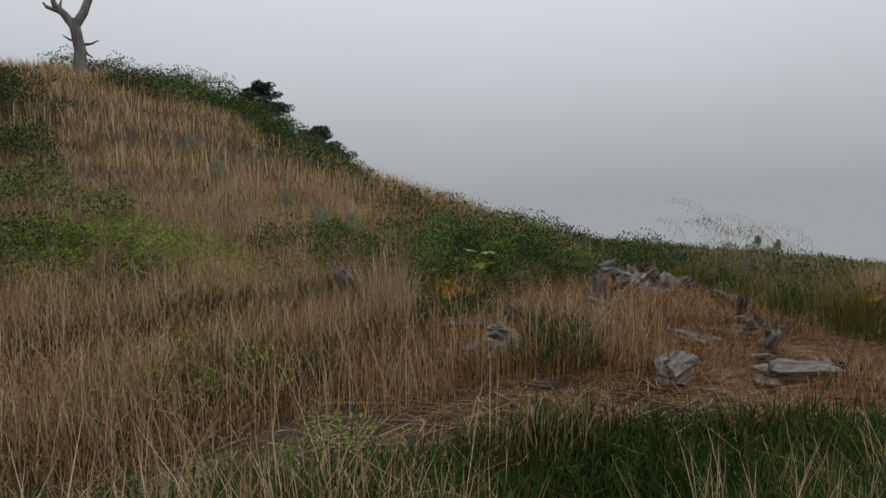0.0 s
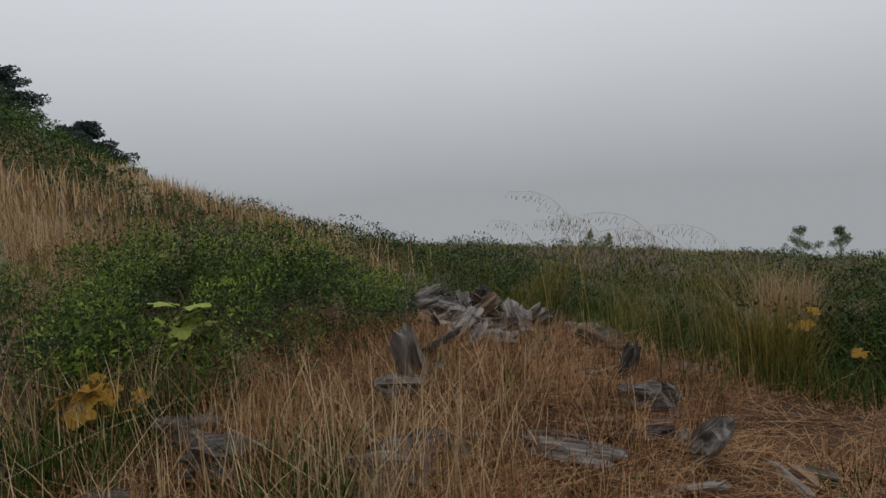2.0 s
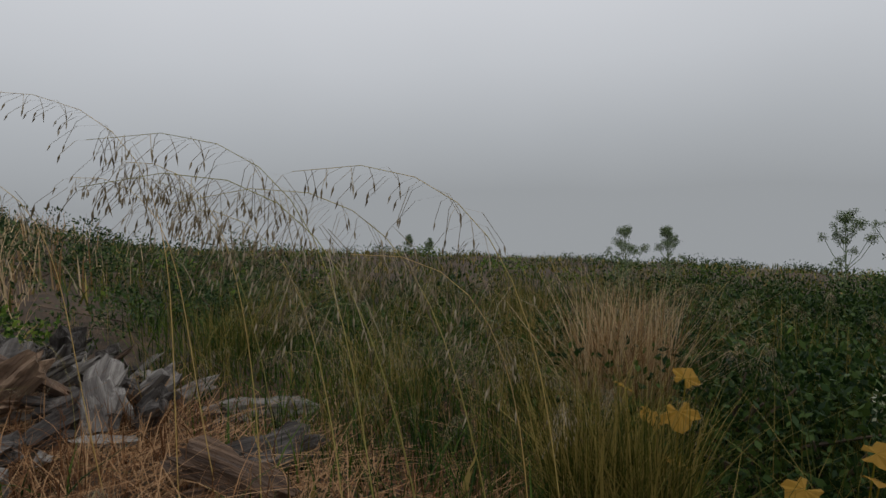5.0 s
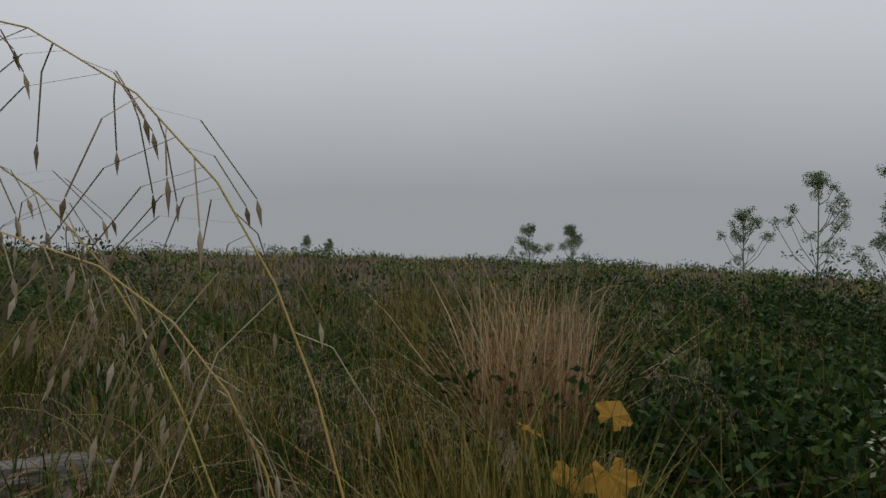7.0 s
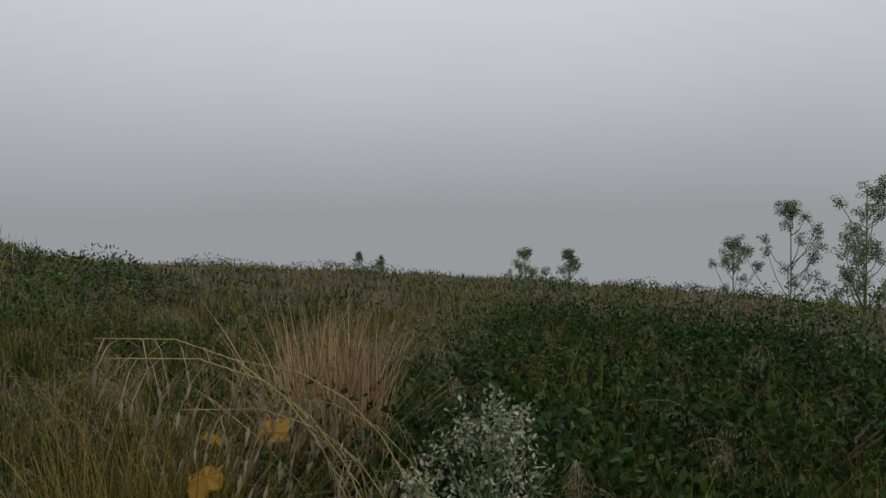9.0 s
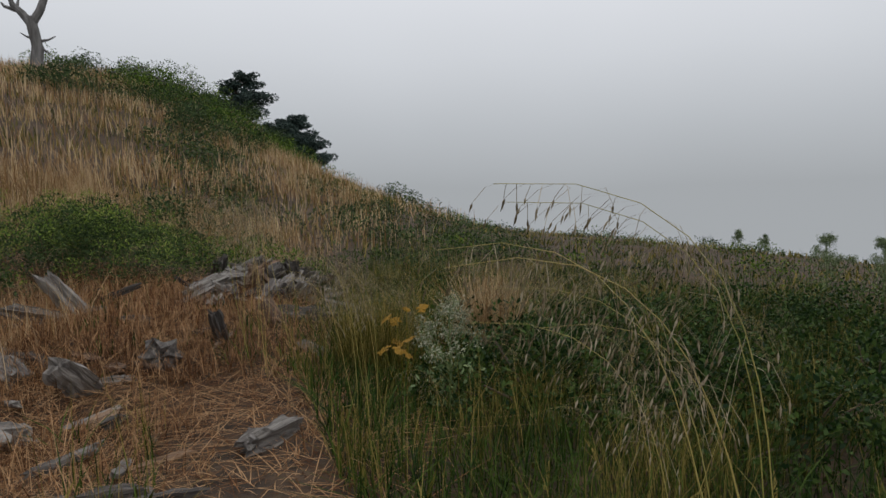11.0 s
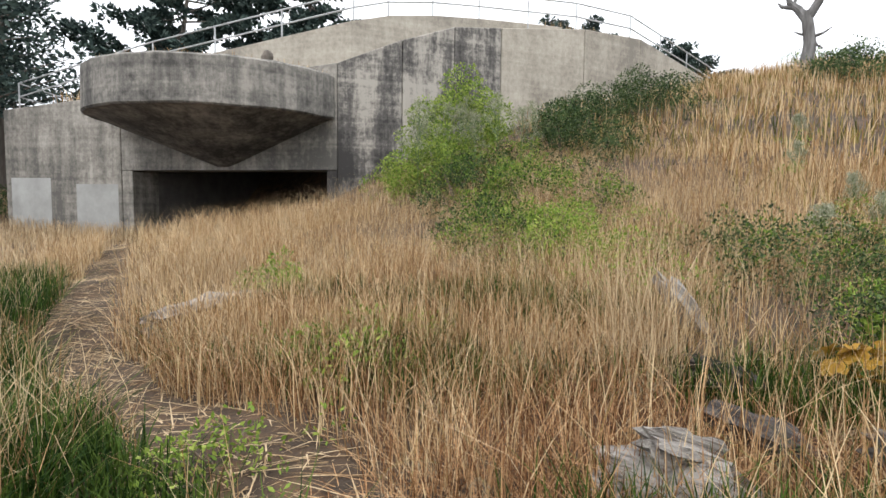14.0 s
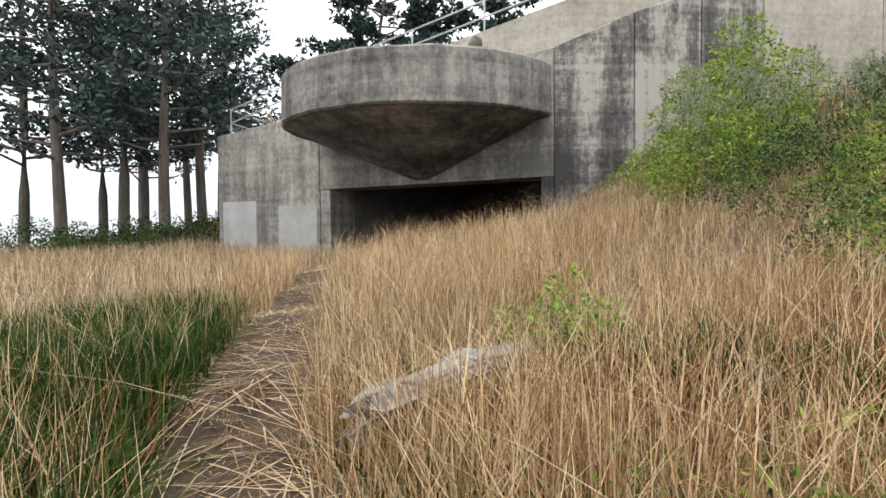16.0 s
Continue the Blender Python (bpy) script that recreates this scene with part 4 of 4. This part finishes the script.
    for x, y, h, s in ((12.0, 13.4, 1.3, 1), (12.7, 13.0, 1.3, 2), (13.25, 10.3, 1.75, 3), (12.4, 9.1, 2.05, 4), (11.8, 8.1, 2.3, 5), (12.3, 8.3, 1.7, 6), (15, 27, 0.8, 7), (16, 27, 0.8, 8)):
        umbel_plant(x, y, h, s)
    umbel_plant(6.3, 7.0, 1.05, 21, UMBEL, FLOWER, "cream-flowered umbel plant in brambles")
    for k, (x, y) in enumerate([(-2.2, 11.0), (-3.0, 11.8), (-3.8, 12.4), (-5.6, 13.5), (-2.6, 10.2), (-6.8, 15.0)]):
        umbel_plant(x, y, rng.uniform(0.65, 0.9), 70 + k, LIME, FLOWER, "white yarrow-like umbel in golden grass")
    big_leaf_plant(-0.4, 7.75, 3, YELLOW, "yellowing broad-leaved plant at the shrub's edge", 16, 0.12, 0.32)
    big_leaf_plant(0.0, 8.5, 4, LIME, "lime-green broad-leaved plant in the shrub", 12, 0.14, 0.6)
    big_leaf_plant(5.75, 7.9, 5, YELLOW, "yellowed broad leaves in brambles", 5, 0.09, 0.68)
    big_leaf_plant(5.9, 7.25, 6, YELLOW, "yellowed broad leaves in brambles", 4, 0.09, 0.6)
    bush(-4.6, 1.0, 0.5, 0.5, 0.4, YFLOWER, "clump of small yellow wildflowers", 0.03, 900, 14, name="flower_clump")
    bush(-4.9, 0.8, 1.0, 0.7, 0.35, GREEN, "low grey-green herb mat", 0.05, 1500, 22)
    bush(-7.2, -0.2, 1.6, 0.8, 0.3, GREEN, "low grey-green herb mat", 0.05, 1500, 22)


def snag(x, y):
    """The bare dead tree with its broken knob and hooked limb."""
    z = g(x, y)
    root = tagged(new("dead_tree"), "bare grey dead tree with broken trunk and hooked limb", "tree")
    root.location = (x, y, z)
    root.scale = (1.12, 1.12, 1.12)
    sx, sy = 0.86, 0.5

    def P3(s, h, d=0.0):
        return (sx * s - sy * d, sy * s + sx * d, h)

    bm = bmesh.new()
    tube(bm, [P3(0.0, -0.4), P3(-0.03, 0.6), P3(0.05, 1.2), P3(-0.05, 1.9), P3(-0.15, 2.5)], 0.27, 10, 0.2)
    part("trunk", bm, SNAGWOOD, root)
    bm = bmesh.new()
    tube(bm, [P3(-0.12, 2.2), P3(-0.45, 2.65), P3(-0.75, 2.95), P3(-0.82, 3.2)], 0.19, 8, 0.08)
    tube(bm, [P3(-0.55, 2.7), P3(-1.05, 2.85), P3(-1.15, 3.0)], 0.10, 6, 0.04)
    tube(bm, [P3(-0.6, 2.8), P3(-0.5, 3.25)], 0.08, 6, 0.03)
    part("broken_limb", bm, SNAGWOOD, root)
    bm = bmesh.new()
    tube(bm, [P3(-0.1, 2.2), P3(0.25, 2.8), P3(0.5, 3.5), P3(0.45, 4.1), P3(0.1, 4.6), P3(-0.35, 4.85), P3(-0.75, 5.0), P3(-0.8, 4.6), P3(-0.95, 4.35)], 0.18, 8, 0.04)
    tube(bm, [P3(0.42, 4.1), P3(0.8, 4.35), P3(1.2, 4.35), P3(1.5, 4.6)], 0.13, 6, 0.04)
    tube(bm, [P3(1.2, 4.35), P3(1.5, 4.2)], 0.07, 5, 0.03)
    tube(bm, [P3(-0.35, 4.85), P3(-0.5, 5.4), P3(-0.9, 5.7)], 0.10, 6, 0.03)
    part("hooked_limb", bm, SNAGWOOD, root)
    for s0, h0, s1, h1 in ((0.2, 1.5, 0.75, 1.75), (-0.1, 1.6, -0.55, 1.8), (0.15, 1.3, 0.5, 1.0)):
        bm = bmesh.new()
        tube(bm, [P3(s0, h0), P3((s0 + s1) / 2, (h0 + h1) / 2 - 0.05), P3(s1, h1)], 0.07, 6, 0.02)
        part("dead_twig", bm, SNAGWOOD, root)


def cypress(x, y, h, seed, spread=3.0, lean=(0, 0), start=0.3, tiers=22, per=150, size=0.20, base=None, label="dark wind-swept cypress tree", trunk_r=0.3):
    """A leaning trunk, rising limbs and flat sprays of needles."""
    r = random.Random(seed)
    root = tagged(new("cypress"), label, "tree", "cypress trees")
    root.location = (x, y, (g(x, y) if base is None else base) - 0.3)
    bm = bmesh.new()
    spine = [Vector((lean[0] * t * t * h + 0.15 * math.sin(4 * t + seed), lean[1] * t * t * h + 0.15 * math.cos(3 * t + seed) - 0.15, h * t)) for t in (0, 0.2, 0.4, 0.6, 0.8, 1.0)]
    tube(bm, spine, trunk_r, 9, 0.06)
    part("trunk", bm, BARK, root)
    cs, rs = [], []
    for k in range(tiers):
        t = start + (1 - start) * (k + 0.5) / tiers
        i = min(int(t * 5), 4)
        p = spine[i].lerp(spine[i + 1], t * 5 - i)
        a = k * 2.4 + r.uniform(-0.5, 0.5)
        ln = spread * (1.1 - 0.75 * ((t - start) / (1 - start)) ** 1.5) * r.uniform(0.55, 1.1)
        e = p + Vector((math.cos(a) * ln + lean[0] * 2, math.sin(a) * ln + lean[1] * 2, ln * r.uniform(0.05, 0.4)))
        mid = p.lerp(e, 0.5) + Vector((0, 0, -0.08 * ln))
        bm = bmesh.new()
        tube(bm, [p, mid, e], 0.07, 5, 0.015)
        part("limb", bm, BARK, root)
        for j in range(6):
            c = mid.lerp(e, j / 5 + 0.12) + Vector((r.uniform(-0.4, 0.4), r.uniform(-0.4, 0.4), r.uniform(0, 0.3))) * (0.2 * ln)
            cs.append(tuple(c)), rs.append(r.uniform(0.3, 0.62) * (0.4 + ln / 5))
    leaf_cloud("needles", cs, rs, per, size, CONIFER, root, squash=0.5, flatness=0.4, tip=0.3)
    return root


def add_details():
    # small stump of concrete on the canopy's edge
    bm = bmesh.new()
    bmesh.ops.create_icosphere(bm, subdivisions=2, radius=0.16)
    for v in bm.verts:
        v.co *= 1 + 0.35 * noise.noise(v.co * 7)
        v.co.z *= 1.2
    ob = part("rusted_fitting", bm, BARK)
    d = Vector((0.95, 0.30)).normalized() * (RAD - 0.3)
    ob.location = (CEN.x + d.x, CEN.y + d.y, TOP + 0.12)
    tagged(ob, "dark rusted fitting on the canopy edge", "fitting")


def add_trees():
    snag(-17.0, 28.1)
    # on the far hillside
    cypress(-12.3, 38.2, 2.9, 3, 2.0, (0.2, -0.05), 0.06, 30, 1100, 0.13)
    cypress(-8.6, 37.2, 2.4, 4, 2.0, (0.2, -0.05), 0.05, 30, 1100, 0.13)
    cypress(-7.2, 36.2, 1.7, 14, 1.6, (0.2, -0.05), 0.05, 24, 1100, 0.13)
    cypress(-33, 25, 6.5, 5, 4.5, (0.15, 0.05), 0.25, 26, 600, 0.22, base=5.0)
    cypress(-30, 31, 4.5, 6, 4.0, (0.2, 0.05), 0.2, 24, 600, 0.22, base=5.4)
    cypress(-38, 1, 15, 7, 6.0, (0.05, 0.1), 0.25, 44, 300, 0.34, base=0)
    cypress(-36, 8, 12, 8, 5.0, (0.05, 0.1), 0.25, 40, 300, 0.34, base=1)
    # grove beside the casemate
    for k, (az, d, h) in enumerate([(108, 31, 15), (110.5, 27, 14), (112.5, 34, 15), (114, 29, 16), (116, 36, 15), (118.5, 28, 14), (109.5, 40, 16), (113, 43, 15), (106.5, 39, 15), (121, 33, 15)]):
        x, y = 0.1 - d * math.sin(radians(az)), 3.3 + d * math.cos(radians(az))
        cypress(x, y, h, 20 + k, 4.2, (0.02, 0.03), 0.27, 34, 110, 0.27, label="tall dark cypress in a misty grove", trunk_r=0.25)
    for k in range(8):
        bush(-23.5 - 0.9 * k, -6.0 - 0.7 * k - rng.uniform(0, 1.5), 1.4, 1.0, 0.8, DARKSCRUB, "dark undergrowth below the cypress grove", 0.10, 260, 18, stems=3, group="grove undergrowth")
    for k in range(12):
        az, d = 106.5 + 1.3 * k, 24.5 + rng.uniform(0, 3)
        bush(0.1 - d * math.sin(radians(az)), 3.3 + d * math.cos(radians(az)), 1.5, 1.0, rng.uniform(1.0, 1.7), DARKSCRUB, "dark undergrowth below the cypress grove", 0.11, 420, 22, stems=3, group="grove undergrowth")
    # fallen grey branches on the hillside
    for k in range(9):
        x, y = -13.4 + rng.uniform(-1.2, 1.4), 31.0 + rng.uniform(-0.8, 0.8)
        log(x, y, rng.uniform(0.8, 1.8), 0.07, rng.uniform(0, 180), rng.uniform(-15, 15), SNAGWOOD, "fallen_branch", "bleached fallen branch in hillside scrub", 0.85, 500 + k, 6)


add_grass()
add_logs()
add_herbs()
add_oats()
add_trees()
add_details()
